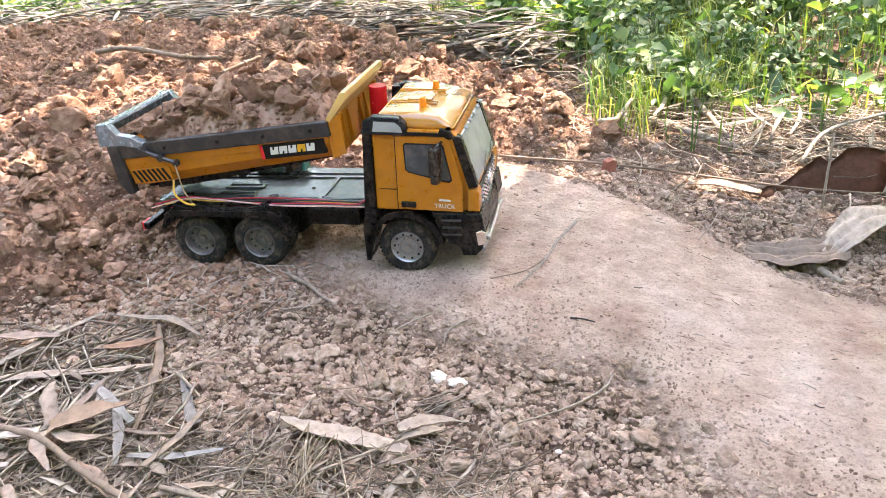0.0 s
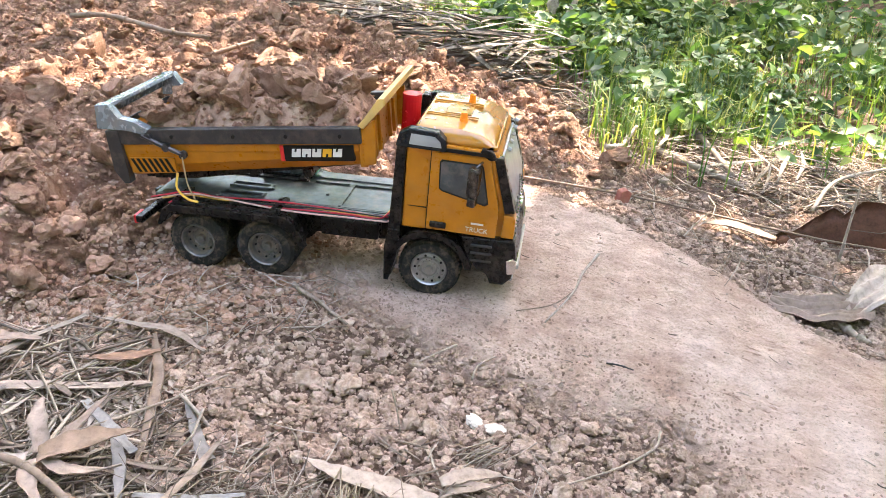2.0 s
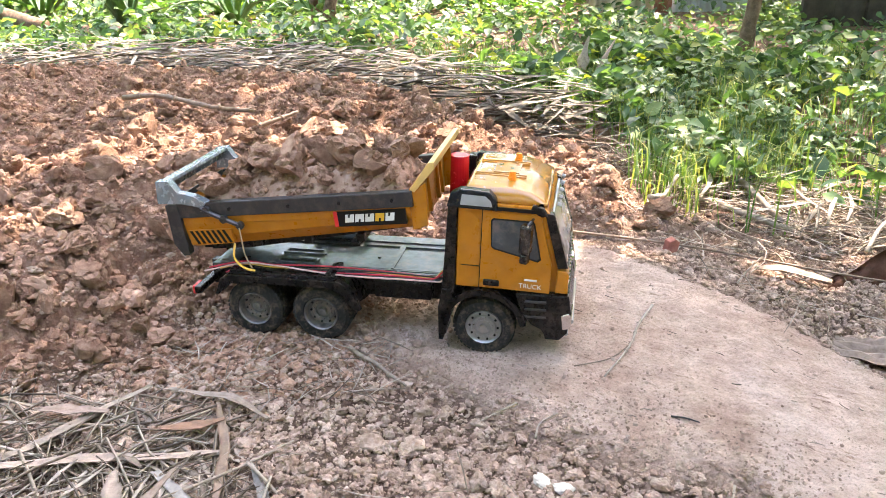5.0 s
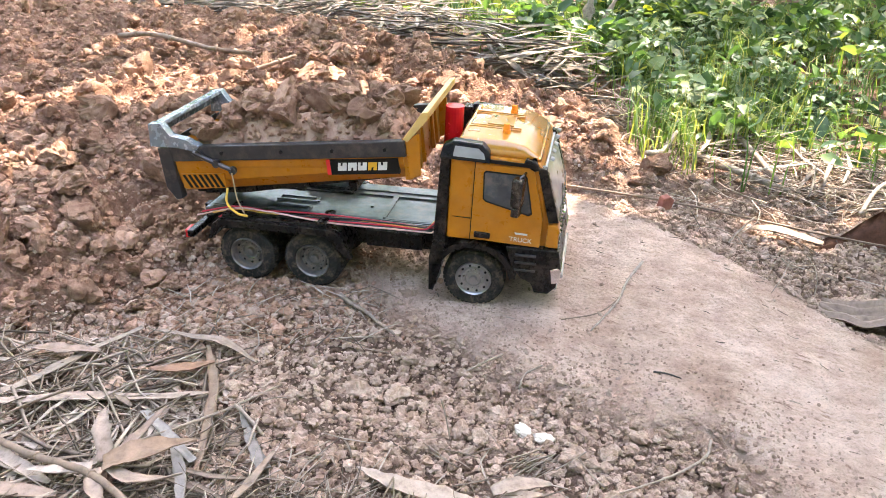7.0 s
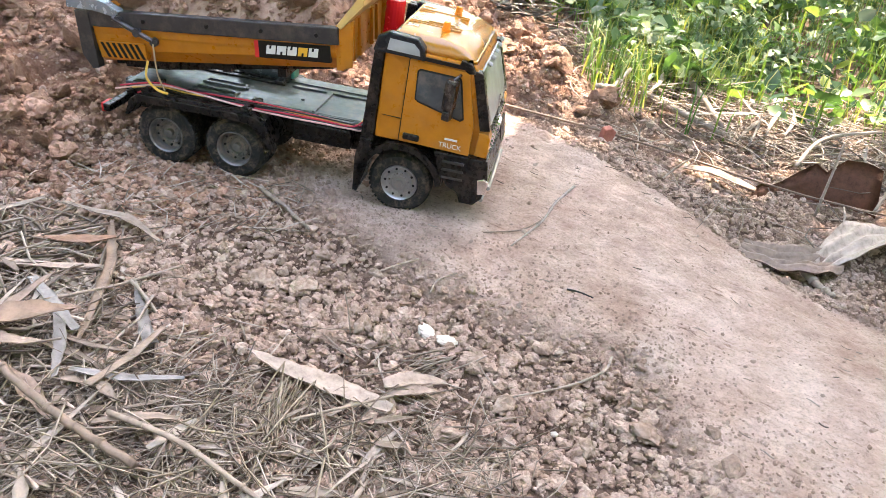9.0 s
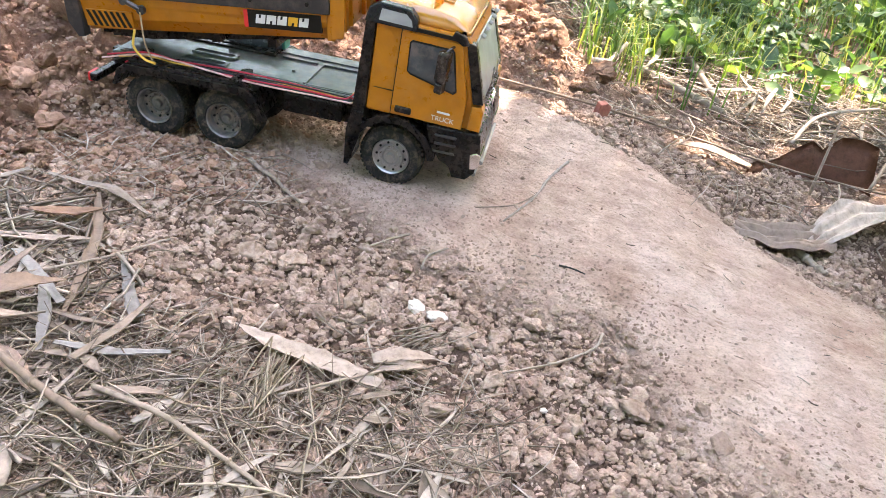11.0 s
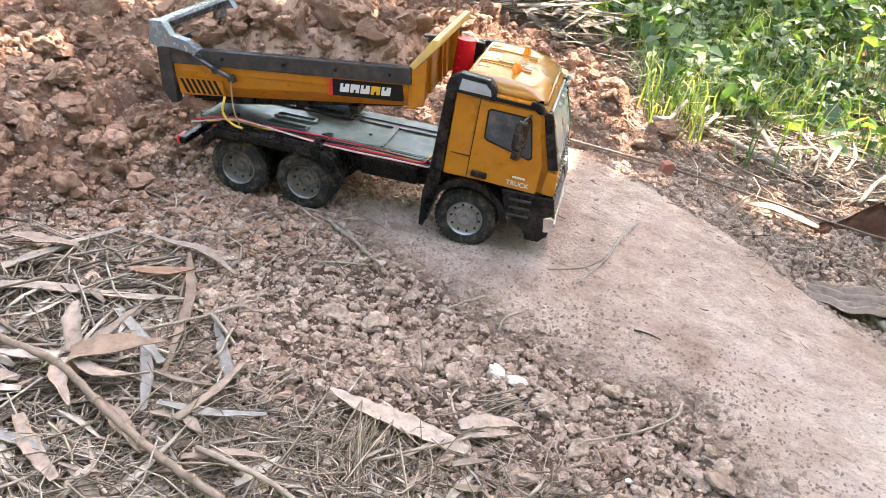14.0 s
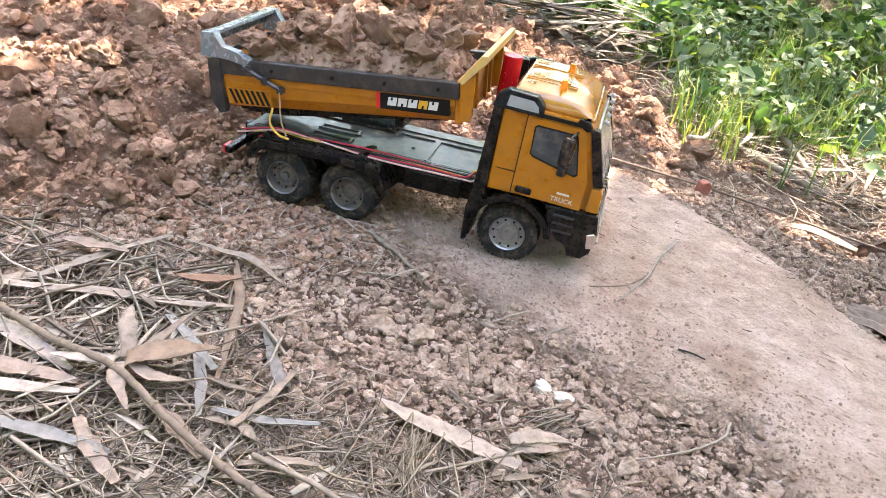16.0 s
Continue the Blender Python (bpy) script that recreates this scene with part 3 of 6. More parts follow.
        for i in range(1, 8):
            pts.append((-0.06 + 0.31 * i / 7, 0.012 + 0.003 * k + 0.003 * math.sin(i * 1.3 + k), 0.1005 + 0.003 * math.sin(i * 0.9 + k * 0.8) - 0.005 * (i / 7) ** 2 + 0.0015 * (k % 3)))
        pts += [(0.262, 0.02 + 0.004 * k, 0.094 + 0.01 * (k % 2)), (0.275, 0.05, 0.10)]
        bm = bmesh.new()
        tube(bm, curve_points(pts, 6), 0.0012, 6)
        part("wire", bm, mt, truck, "thin " + ("pale pink", "red", "black", "yellow", "red")[k] + " wire", True)
    build_bed(truck)
    build_cab(truck)
    return truck


def build_bed(truck):
    pivot = Matrix.Translation(BED_PIVOT)
    turn = pivot @ pose(0, 0, 0, 0, -BED_ANGLE, 0) @ pivot.inverted() @ BED_FIT
    z0, z1, xf = 0.134, 0.193, 0.247
    mid = (W0 + W1) / 2
    # tub: floor, two leaning sides, deeper at the tail
    bm = bmesh.new()
    loop = [(W0 + 0.016, z0 - 0.004), (W0 + 0.003, z0 + 0.012), (W0, z0 + 0.03), (W0, z1), (W0 + 0.005, z1), (W0 + 0.005, z0 + 0.03), (W0 + 0.009, z0 + 0.014), (W0 + 0.02, z0 + 0.003)]
    loop = loop + [(2 * mid - y, z) for y, z in loop[::-1]]
    a = [bm.verts.new((-0.10, y, z - (0.004 if z < z0 + 0.02 else 0))) for y, z in loop]
    b = [bm.verts.new((xf - 0.004, y, z + (0.011 if z < z0 + 0.02 else 0))) for y, z in loop]
    n = len(loop)
    for i in range(n):
        bm.faces.new((a[(i + 1) % n], a[i], b[i], b[(i + 1) % n]))
    for ring in (a, b[::-1]):
        for i in range(n // 2 - 1):
            bm.faces.new((ring[i], ring[i + 1], ring[n - 2 - i], ring[n - 1 - i]))
    bed = part("dump_bed", bm, YELLOW, truck, "raised orange-yellow dump bed")
    bed.matrix_local = turn
    # under frame
    bm = bmesh.new()
    prism(bm, [(-0.095, z0 - 0.026), (-0.03, z0 - 0.026), (0.22, z0 - 0.006), (0.23, z0 + 0.006), (-0.095, z0 - 0.006)], 0.045, 0.058, 0.001)
    prism(bm, [(-0.095, z0 - 0.026), (-0.03, z0 - 0.026), (0.22, z0 - 0.006), (0.23, z0 + 0.006), (-0.095, z0 - 0.006)], 0.106, 0.119, 0.001)
    for x in (-0.09, -0.01, 0.07, 0.15):
        box(bm, x, x + 0.012, 0.02, 0.145, z0 - 0.014, z0 - 0.004)
    part("bed_frame", bm, BLACK, bed)
    # grey rims with rivets
    for y0, y1, yo in ((W0 - 0.004, W0 + 0.008, W0 - 0.005), (W1 - 0.008, W1 + 0.004, W1 + 0.005)):
        bm = bmesh.new()
        box(bm, -0.102, xf + 0.001, y0, y1, z1 - 0.0195, z1 + 0.001, 0.0015)
        rim = part("top_rim", bm, GREY, bed, "scuffed grey steel rim")
        for x in (-0.02, 0.07, 0.145, 0.22):
            bm = bmesh.new()
            rod(bm, (x, yo - 0.0008, z1 - 0.009), (x, yo + 0.0012, z1 - 0.009), 0.0026, seg=8)
            part("rivet", bm, PRINT_BLACK, rim)
        bm = bmesh.new()
        prism(bm, [(-0.1185, z1), (-0.1195, z0 + 0.004), (-0.108, z0 - 0.014), (-0.098, z0 - 0.013), (-0.0985, z1)], y0 - 0.001, y1, 0.0015)
        part("rear_post", bm, GREY, bed, "grey steel corner post")
    # front wall with its slanted top plate
    bm = bmesh.new()
    prism(bm, [(xf - 0.0045, z0 + 0.008), (xf + 0.006, z0 + 0.008), (xf + 0.009, z1 + 0.008), (xf - 0.003, z1 + 0.003)], W0 + 0.001, W1 - 0.001, 0.001)
    for y in (W0 + 0.03, mid - 0.03, mid + 0.026, W1 - 0.036):
        box(bm, xf + 0.005, xf + 0.012, y, y + 0.006, z0 + 0.012, z1, 0.001)
    part("front_wall", bm, YELLOW, bed)
    for y0, y1 in ((W0 - 0.001, W0 + 0.003), (W1 - 0.003, W1 + 0.001)):
        bm = bmesh.new()
        prism(bm, [(xf + 0.0015, z0 + 0.010), (xf + 0.018, z0 + 0.013), (xf + 0.022, z1 + 0.010), (xf + 0.0015, z1 + 0.001)], y0, y1, 0.001)
        part("wall_flange", bm, YELLOW, bed)
    bm = bmesh.new()
    prism(bm, [(xf - 0.001, z1 + 0.003), (xf + 0.005, z1 - 0.001), (xf + 0.036, z1 + 0.027), (xf + 0.037, z1 + 0.036), (xf + 0.029, z1 + 0.036)], W0 - 0.003, W1 + 0.003, 0.001)
    part("headboard", bm, CREAM, bed, "pale dusty yellow slanted headboard")
    # tailgate: top frame in painted sky sheen, reaching forward at both ends, panel below
    bm = bmesh.new()
    prism(bm, [(-0.126, z1 + 0.016), (-0.122, z1 + 0.033), (-0.104, z1 + 0.034), (-0.103, z1 + 0.029), (-0.117, z1 + 0.028), (-0.121, z1 + 0.015)], W0 + 0.006, W1 - 0.006, 0.001)
    for ya, yb in ((W0 - 0.006, W0 + 0.007), (W1 - 0.007, W1 + 0.006)):
        prism(bm, [(-0.128, z1 + 0.003), (-0.123, z1 + 0.034), (-0.104, z1 + 0.034), (-0.094, z1 + 0.016), (-0.070, z1 + 0.011), (-0.052, z1 + 0.001), (-0.060, z1 - 0.006), (-0.090, z1 + 0.002)], ya, yb, 0.001)
    gate = part("tailgate", bm, PALE, bed, "dark steel tailgate frame with pale blue sky sheen in its colour")
    bm = bmesh.new()
    prism(bm, [(-0.121, z1), (-0.115, z1 + 0.002), (-0.108, z0 - 0.004), (-0.113, z0 - 0.006)], W0 + 0.012, W1 - 0.012, 0.001)
    part("gate_panel", bm, GREY, gate)
    for y, s in ((W0 - 0.007, -1), (W1 + 0.007, 1)):
        bm = bmesh.new()
        tube(bm, [(-0.062, y, z1 - 0.006), (-0.046, y + s * 0.001, z1 - 0.014), (-0.03, y, z1 - 0.022), (-0.008, y + s * 0.001, z1 - 0.031)], 0.0034, 7)
        for x, z in ((-0.054, z1 - 0.009), (-0.03, z1 - 0.022), (-0.007, z1 - 0.032)):
            rod(bm, (x, y - 0.003, z), (x, y + 0.003, z), 0.0055, seg=10)
        part("gate_arm", bm, GREY, gate, "dark steel hinge arm")
    # hazard stripes near the tail
    y = W0 - 0.0012
    bm = bmesh.new()
    box(bm, -0.094, -0.026, y + 0.0004, W0 + 0.012, z0 + 0.0005, z0 + 0.021)
    part("hazard_panel", bm, YELLOW, bed, "yellow and black hazard panel")
    for k in range(7):
        bm = bmesh.new()
        x = -0.083 + 0.0085 * k
        prism(bm, [(x, z0 + 0.0015), (x + 0.0045, z0 + 0.0015), (x - 0.0045, z0 + 0.020), (x - 0.009, z0 + 0.020)], y, W0 + 0.012)
        part("hazard_stripe", bm, PRINT_BLACK, bed)
    # name plate: black panel, red end, pale slanted shapes
    p0, p1 = 0.151, 0.1715
    bm = bmesh.new()
    box(bm, 0.138, 0.236, y, y + 0.006, p0, p1)
    plate = part("name_plate", bm, PRINT_BLACK, bed, "black name plate with red end")
    bm = bmesh.new()
    prism(bm, [(0.1325, p0), (0.1378, p0), (0.1378, p1), (0.1325, p1)], y - 0.0002, y + 0.006)
    part("red_end", bm, PRINT_RED, plate)
    za, zb = p0 + 0.0055, p1 - 0.0045
    for k in range(5):
        x = 0.148 + 0.0145 * k
        bm = bmesh.new()
        prism(bm, [(x, za), (x + 0.0125, za), (x + 0.0145, zb), (x + 0.002, zb)], y - 0.0006, y + 0.002)
        part("plate_shape", bm, PRINT_YELLOW if k == 3 else WHITE, plate)
        bm = bmesh.new()
        zc, zd = (za, za + 0.004) if k % 2 else (zb - 0.004, zb)
        prism(bm, [(x + 0.0050, zc), (x + 0.0078, zc), (x + 0.0088, zd), (x + 0.006, zd)], y - 0.0009, y)
        part("plate_gap", bm, PRINT_BLACK, plate)
    # string from the arm down to the mudguard
    bm = bmesh.new()
    tube(bm, curve_points([(-0.007, W0 - 0.011, z1 - 0.034), (-0.008, W0 - 0.010, z1 - 0.07), (-0.004, W0 - 0.006, z0 - 0.035)]), 0.0011, 5)
    part("string", bm, STRING, bed, "tan string tied to the arm")
    bm = bmesh.new()
    tube(bm, curve_points([(-0.022, W0 - 0.006, z0 + 0.002), (-0.026, W0 - 0.009, z0 - 0.018), (-0.016, W0 - 0.006, z0 - 0.034), (-0.002, W0 - 0.003, z0 - 0.04)]), 0.0017, 6)
    part("loose_wire", bm, WIRE_YELLOW, bed, "loose yellow wire loop", True)


def build_cab(truck):
    y0, y1 = W0, W1
    xr, zb, zt = 0.284, 0.098, 0.212
    # lower body of the cab
    bm = bmesh.new()
    prism(bm, [(xr, zb), (0.421, zb), (0.424, zb + 0.012), (0.421, 0.142), (0.397, zt - 0.004), (0.39, zt + 0.002), (xr, zt + 0.002)], y0, y1, 0.003)
    for v in bm.verts:
        if v.co.x > 0.409:
            v.co.y = 0.082 + (v.co.y - 0.082) * 0.90
    cab = part("cab", bm, YELLOW, truck, "orange-yellow cab shell")
    nod = Matrix.Translation((0.34, 0, 0.098)) @ pose(0, 0, 0, 0, 2.4, 0) @ Matrix.Translation((-0.34, 0, -0.098))
    cab.matrix_local = nod
    # domed roof
    bm = bmesh.new()
    prof = [(xr + 0.002, zt), (0.394, zt), (0.392, zt + 0.006), (0.372, zt + 0.017), (0.345, zt + 0.021), (xr + 0.012, zt + 0.021), (xr + 0.004, zt + 0.016)]
    prism(bm, prof, y0 + 0.004, y1 - 0.004, 0.006)
    for v in bm.verts:
        if v.co.z > zt + 0.008:
            v.co.y = (y0 + y1) / 2 + (v.co.y - (y0 + y1) / 2) * 0.93
    roof = part("roof", bm, ROOF, cab, "glossy yellow roof with reflections", True)
    bm = bmesh.new()
    zr = zt + 0.0205
    box(bm, 0.318, 0.352, 0.062, 0.103, zr, zr + 0.003, 0.001)
    part("roof_hatch", bm, ROOF, cab)
    for yy in (0.05, 0.058, 0.109, 0.117):
        bm = bmesh.new()
        box(bm, 0.296, 0.362, yy, yy + 0.002, zr - 0.001, zr + 0.0017, 0.0005)
        part("roof_rib", bm, ROOF, cab)
    for yy in (0.03, 0.134):
        bm = bmesh.new()
        box(bm, 0.298, 0.312, yy, yy + 0.012, zr - 0.002, zr + 0.001, 0.0005)
        part("roof_vent", bm, ROOF, cab)
    for yy in (0.040, 0.124):
        bm = bmesh.new()
        rod(bm, (0.345, yy, zr - 0.001), (0.345, yy, zr + 0.004), 0.0052, seg=14)
        rod(bm, (0.345, yy, zr + 0.0041), (0.345, yy, zr + 0.0115), 0.0046, 0.0038, 14)
        part("beacon", bm, ORANGE, cab, "orange beacon")
    # black rear frame of the cab and its side deflectors
    bm = bmesh.new()
    prism(bm, [(0.266, 0.07), (xr - 0.0005, 0.07), (xr - 0.0005, zt + 0.004), (0.272, zt + 0.004)], y0 - 0.003, y0 + 0.02, 0.002)
    prism(bm, [(0.266, 0.07), (xr - 0.0005, 0.07), (xr - 0.0005, zt + 0.016), (0.272, zt + 0.016)], y1 - 0.02, y1 + 0.003, 0.002)
    box(bm, 0.2835, xr + 0.004, y0 + 0.02, y1 - 0.02, 0.085, 0.19, 0.001)
    part("cab_back", bm, BLACK, cab)
    for ya, yb in ((y0 - 0.004, y0 + 0.01), (y1 - 0.01, y1 + 0.004)):
        bm = bmesh.new()
        out = [(0.270, zt - 0.006), (0.334, zt - 0.006), (0.332, zt + 0.008), (0.322, zt + 0.018), (0.286, zt + 0.019), (0.274, zt + 0.012)]
        prism(bm, out, ya, yb, 0.002)
        d = part("side_deflector", bm, plain("blue_black_gloss", (0.006, 0.010, 0.013), 0.2, dust=0.08, spec=0.4), cab, "glossy black side deflector")
        bm = bmesh.new()
        yw = (ya - 0.0006, ya + 0.002) if ya < 0.05 else (yb - 0.002, yb + 0.0006)
        prism(bm, [(0.287, zt - 0.001), (0.327, zt - 0.001), (0.325, zt + 0.006), (0.318, zt + 0.012), (0.289, zt + 0.0125)], *yw)
        part("deflector_window", bm, SCREEN, d, "dusty pale window")
    # front: visor, windscreen, pillars, grille, bumper
    bm = bmesh.new()
    prism(bm, [(0.388, zt + 0.005), (0.386, zt - 0.002), (0.400, zt - 0.010), (0.408, zt - 0.008), (0.402, zt + 0.002)], y0 - 0.002, y1 + 0.002, 0.002)
    for v in bm.verts:
        v.co.x -= 0.012 * (abs(v.co.y - 0.082) / 0.086) ** 3
    visor = part("sun_visor", bm, BLACK, cab, "black sun visor")
    for k in range(5):
        bm = bmesh.new()
        yy = y0 + 0.025 + 0.03 * k
        rod(bm, (0.404, yy, zt + 0.001), (0.409, yy, zt - 0.001), 0.003, seg=8)
        part("marker_lamp", bm, SCREEN, visor)
    bm = bmesh.new()
    prism(bm, [(0.4215, 0.140), (0.424, 0.141), (0.402, zt - 0.008), (0.399, zt - 0.008)], y0 + 0.012, y1 - 0.012, 0.0008)
    part("windscreen", bm, SCREEN, cab, "dusty reflecting windscreen")
    for ya in (y0 - 0.0005, y1 - 0.0125):
        bm = bmesh.new()
        prism(bm, [(0.4125, 0.136), (0.425, 0.138), (0.403, zt - 0.006), (0.391, zt - 0.004)], ya, ya + 0.013, 0.001)
        part("pillar", bm, BLACK, cab)
    for ya in (0.05, 0.1):
        bm = bmesh.new()
        tube(bm, [(0.4265, ya, 0.142), (0.4235, ya + 0.03, 0.152), (0.422, ya + 0.045, 0.153)], 0.001, 5)
        part("wiper", bm, BLACK, cab)
    bm = bmesh.new()
    box(bm, 0.421, 0.4265, y0 + 0.022, y1 - 0.022, 0.088, 0.131, 0.001)
    grille = part("grille", bm, BLACK, cab, "chrome honeycomb grille on black")
    bm = bmesh.new()
    for i in range(11):
        for j in range(5):
            yy, zz = y0 + 0.03 + 0.0112 * i + (0.0056 if j % 2 else 0), 0.092 + 0.0085 * j
            if yy < y1 - 0.028:
                rod(bm, (0.4262, yy, zz), (0.4285, yy, zz), 0.0036, 0.0026, 6)
    part("grille_mesh", bm, CHROME, grille)
    bm = bmesh.new()
    rod(bm, (0.428, 0.082, 0.117), (0.431, 0.082, 0.117), 0.010, seg=20)
    part("front_badge", bm, CHROME, grille, "round chrome badge")
    for ya in (y0 - 0.001, y1 - 0.021):
        bm = bmesh.new()
        prism(bm, [(0.4115, 0.103), (0.4275, 0.103), (0.427, 0.128), (0.4245, 0.134), (0.4125, 0.134)], ya, ya + 0.022, 0.0015)
        part("corner_panel", bm, YELLOW, cab, "yellow corner panel")
    bm = bmesh.new()
    prism(bm, [(0.362, 0.0975), (0.43, 0.0975), (0.434, 0.072), (0.430, 0.045), (0.42, 0.034), (0.402, 0.034), (0.398, 0.05), (0.384, 0.053), (0.37, 0.072)], y0 - 0.004, y0 + 0.045, 0.002)
    prism(bm, [(0.362, 0.0975), (0.43, 0.0975), (0.434, 0.072), (0.430, 0.045), (0.42, 0.034), (0.402, 0.034), (0.398, 0.05), (0.384, 0.053), (0.37, 0.072)], y1 - 0.045, y1 + 0.004, 0.002)
    prism(bm, [(0.405, 0.0875), (0.43, 0.0875), (0.434, 0.072), (0.430, 0.045), (0.42, 0.034), (0.40, 0.034)], y0 + 0.044, y1 - 0.044, 0.002)
    bumper = part("front_bumper", bm, BLACK, truck, "glossy black bumper")
    for ya in (y0 + 0.002, y1 - 0.036):
        bm = bmesh.new()
        prism(bm, [(0.4235, 0.05), (0.4335, 0.052), (0.4352, 0.07), (0.43, 0.074), (0.421, 0.07)], ya - 0.0066 if ya < 0.05 else ya, ya + 0.03 if ya < 0.05 else ya + 0.0406, 0.0015)
        part("headlight", bm, CHROME, bumper, "clear chrome headlight")
    bm = bmesh.new()
    rod(bm, (0.4345, y0 + 0.02, 0.05), (0.4345, y1 - 0.02, 0.05), 0.0028, seg=10)
    rod(bm, (0.428, y0 + 0.012, 0.036), (0.428, y1 - 0.012, 0.036), 0.003, seg=8)
    part("bumper_bar", bm, RIM, bumper, "dull chrome bumper bar")
    for k in range(3):
        bm = bmesh.new()
        box(bm, 0.375, 0.402, y0 - 0.0075 + 0.0012 * k, y0 + 0.01, 0.086 - 0.011 * k, 0.089 - 0.011 * k, 0.0008)
        part("step", bm, GREY, bumper)
    # front wheel arches and mud flaps
    arch = []
    for k in range(13):
        a = math.pi * (1.06 - 1.0 * k / 12)
        arch.append((0.321 + 0.0495 * math.cos(a), 0.0408 + 0.0495 * math.sin(a)))
    outer = []
    for k in range(13):
        a = math.pi * (0.06 + 1.0 * k / 12)
        outer.append((0.321 + 0.057 * math.cos(a), min(0.0978, 0.0408 + 0.058 * math.sin(a))))
    for ya, yb in ((y0 - 0.005, y0 + 0.03), (y1 - 0.03, y1 + 0.005)):
        bm = bmesh.new()
        prism(bm, arch + outer, ya, yb, 0.0)
        prism(bm, [(0.262, 0.022), (0.268, 0.022), (0.279, 0.06), (0.283, 0.0965), (0.268, 0.0965), (0.262, 0.07)], ya, yb, 0.001)
        part("front_mudguard", bm, BLACK, truck, "black wheel arch with mud flap")
    bm = bmesh.new()
    box(bm, 0.285, 0.40, y0 + 0.034, y1 - 0.034, 0.06, 0.097, 0.002)
    part("engine_block", bm, BLACK, truck)
    # both doors: shut lines, window, handle, mirror
    for side in (0, 1):
        yo = y0 if side == 0 else y1
        s = -1 if side == 0 else 1

        def slab(name, profile, out, mat, parent, label=""):
            b = bmesh.new()
            lo, hi = sorted((yo - s * 0.002, yo + s * out))
            prism(b, profile, lo, hi)
            return part(name, b, mat, parent, label)

        door = slab("door", [(0.3155, zb + 0.003), (0.4045, zb + 0.003), (0.4045, 0.14), (0.387, zt - 0.008), (0.3155, zt - 0.008)], 0.0007, YELLOW, cab, "orange-yellow cab door")
        slab("window_seal", [(0.3275, 0.158), (0.332, 0.1545), (0.387, 0.1425), (0.391, 0.146), (0.3805, 0.193), (0.378, 0.196), (0.329, 0.196), (0.326, 0.193)], 0.0010, PRINT_BLACK, door)
        slab("window_pane", [(0.329, 0.159), (0.333, 0.1565), (0.386, 0.145), (0.389, 0.148), (0.3785, 0.192), (0.377, 0.194), (0.330, 0.194), (0.328, 0.192)], 0.0014, GLASS, door, "dark dusty window")
        b = bmesh.new()
        lo, hi = sorted((yo + s * 0.0004, yo + s * 0.004))
        box(b, 0.320, 0.341, lo, hi, 0.1045, 0.113, 0.002)
        part("door_handle", b, BLACK, door, "black door handle")
        slab("shut_line", [(0.3143, zb + 0.002), (0.3155, zb + 0.002), (0.3155, zt - 0.006), (0.3143, zt - 0.006)], 0.0003, PRINT_BLACK, cab)
        slab("panel_line", [(0.290, 0.1285), (0.314, 0.1285), (0.314, 0.1292), (0.290, 0.1292)], 0.0003, PRINT_BLACK, cab)
        slab("gutter", [(xr, zt - 0.0055), (0.39, zt - 0.0055), (0.388, zt - 0.001), (xr, zt - 0.001)], 0.0022, PRINT_BLACK, cab)
        slab("small_print", [(0.372, 0.1155), (0.388, 0.1155), (0.388, 0.118), (0.372, 0.118)], 0.0011, WHITE, door)
        b = bmesh.new()
        m = pose(0.3715, yo + s * 0.014, 0.176, 0, 0, s * 18)
        box(b, -0.007, 0.007, -0.007, 0.007, -0.017, 0.02, 0.003)
        box(b, -0.005, 0.005, -0.006, 0.006, -0.03, -0.0175, 0.002)
        bmesh.ops.transform(b, matrix=m, verts=b.verts)
        tube(b, [(0.378, yo, 0.199), (0.376, yo + s * 0.010, 0.199), (0.372, yo + s * 0.014, 0.194)], 0.0018, 6)
        part("mirror", b, plain("mirror_housing", (0.006, 0.006, 0.0065), 0.25, dust=0.25), cab, "dusty black mirror housing")
    font = bpy.data.curves.new("door_word", "FONT")
    font.body, font.size, font.extrude, font.align_x = "TRUCK", 0.0088, 0.0002, "CENTER"
    word = new("door_word", font)
    me = bpy.data.meshes.new_from_object(word.evaluated_get(bpy.context.evaluated_depsgraph_get()))
    bpy.data.objects.remove(word)
    me.materials.clear()
    me.materials.append(WHITE)
    lettering = new("lettering", me)
    lettering.parent = cab
    lettering.matrix_local = pose(0.380, y0 - 0.0012, 0.1055, 90, 0, 0)
    lettering["label"] = "white word TRUCK"


truck = build_truck()


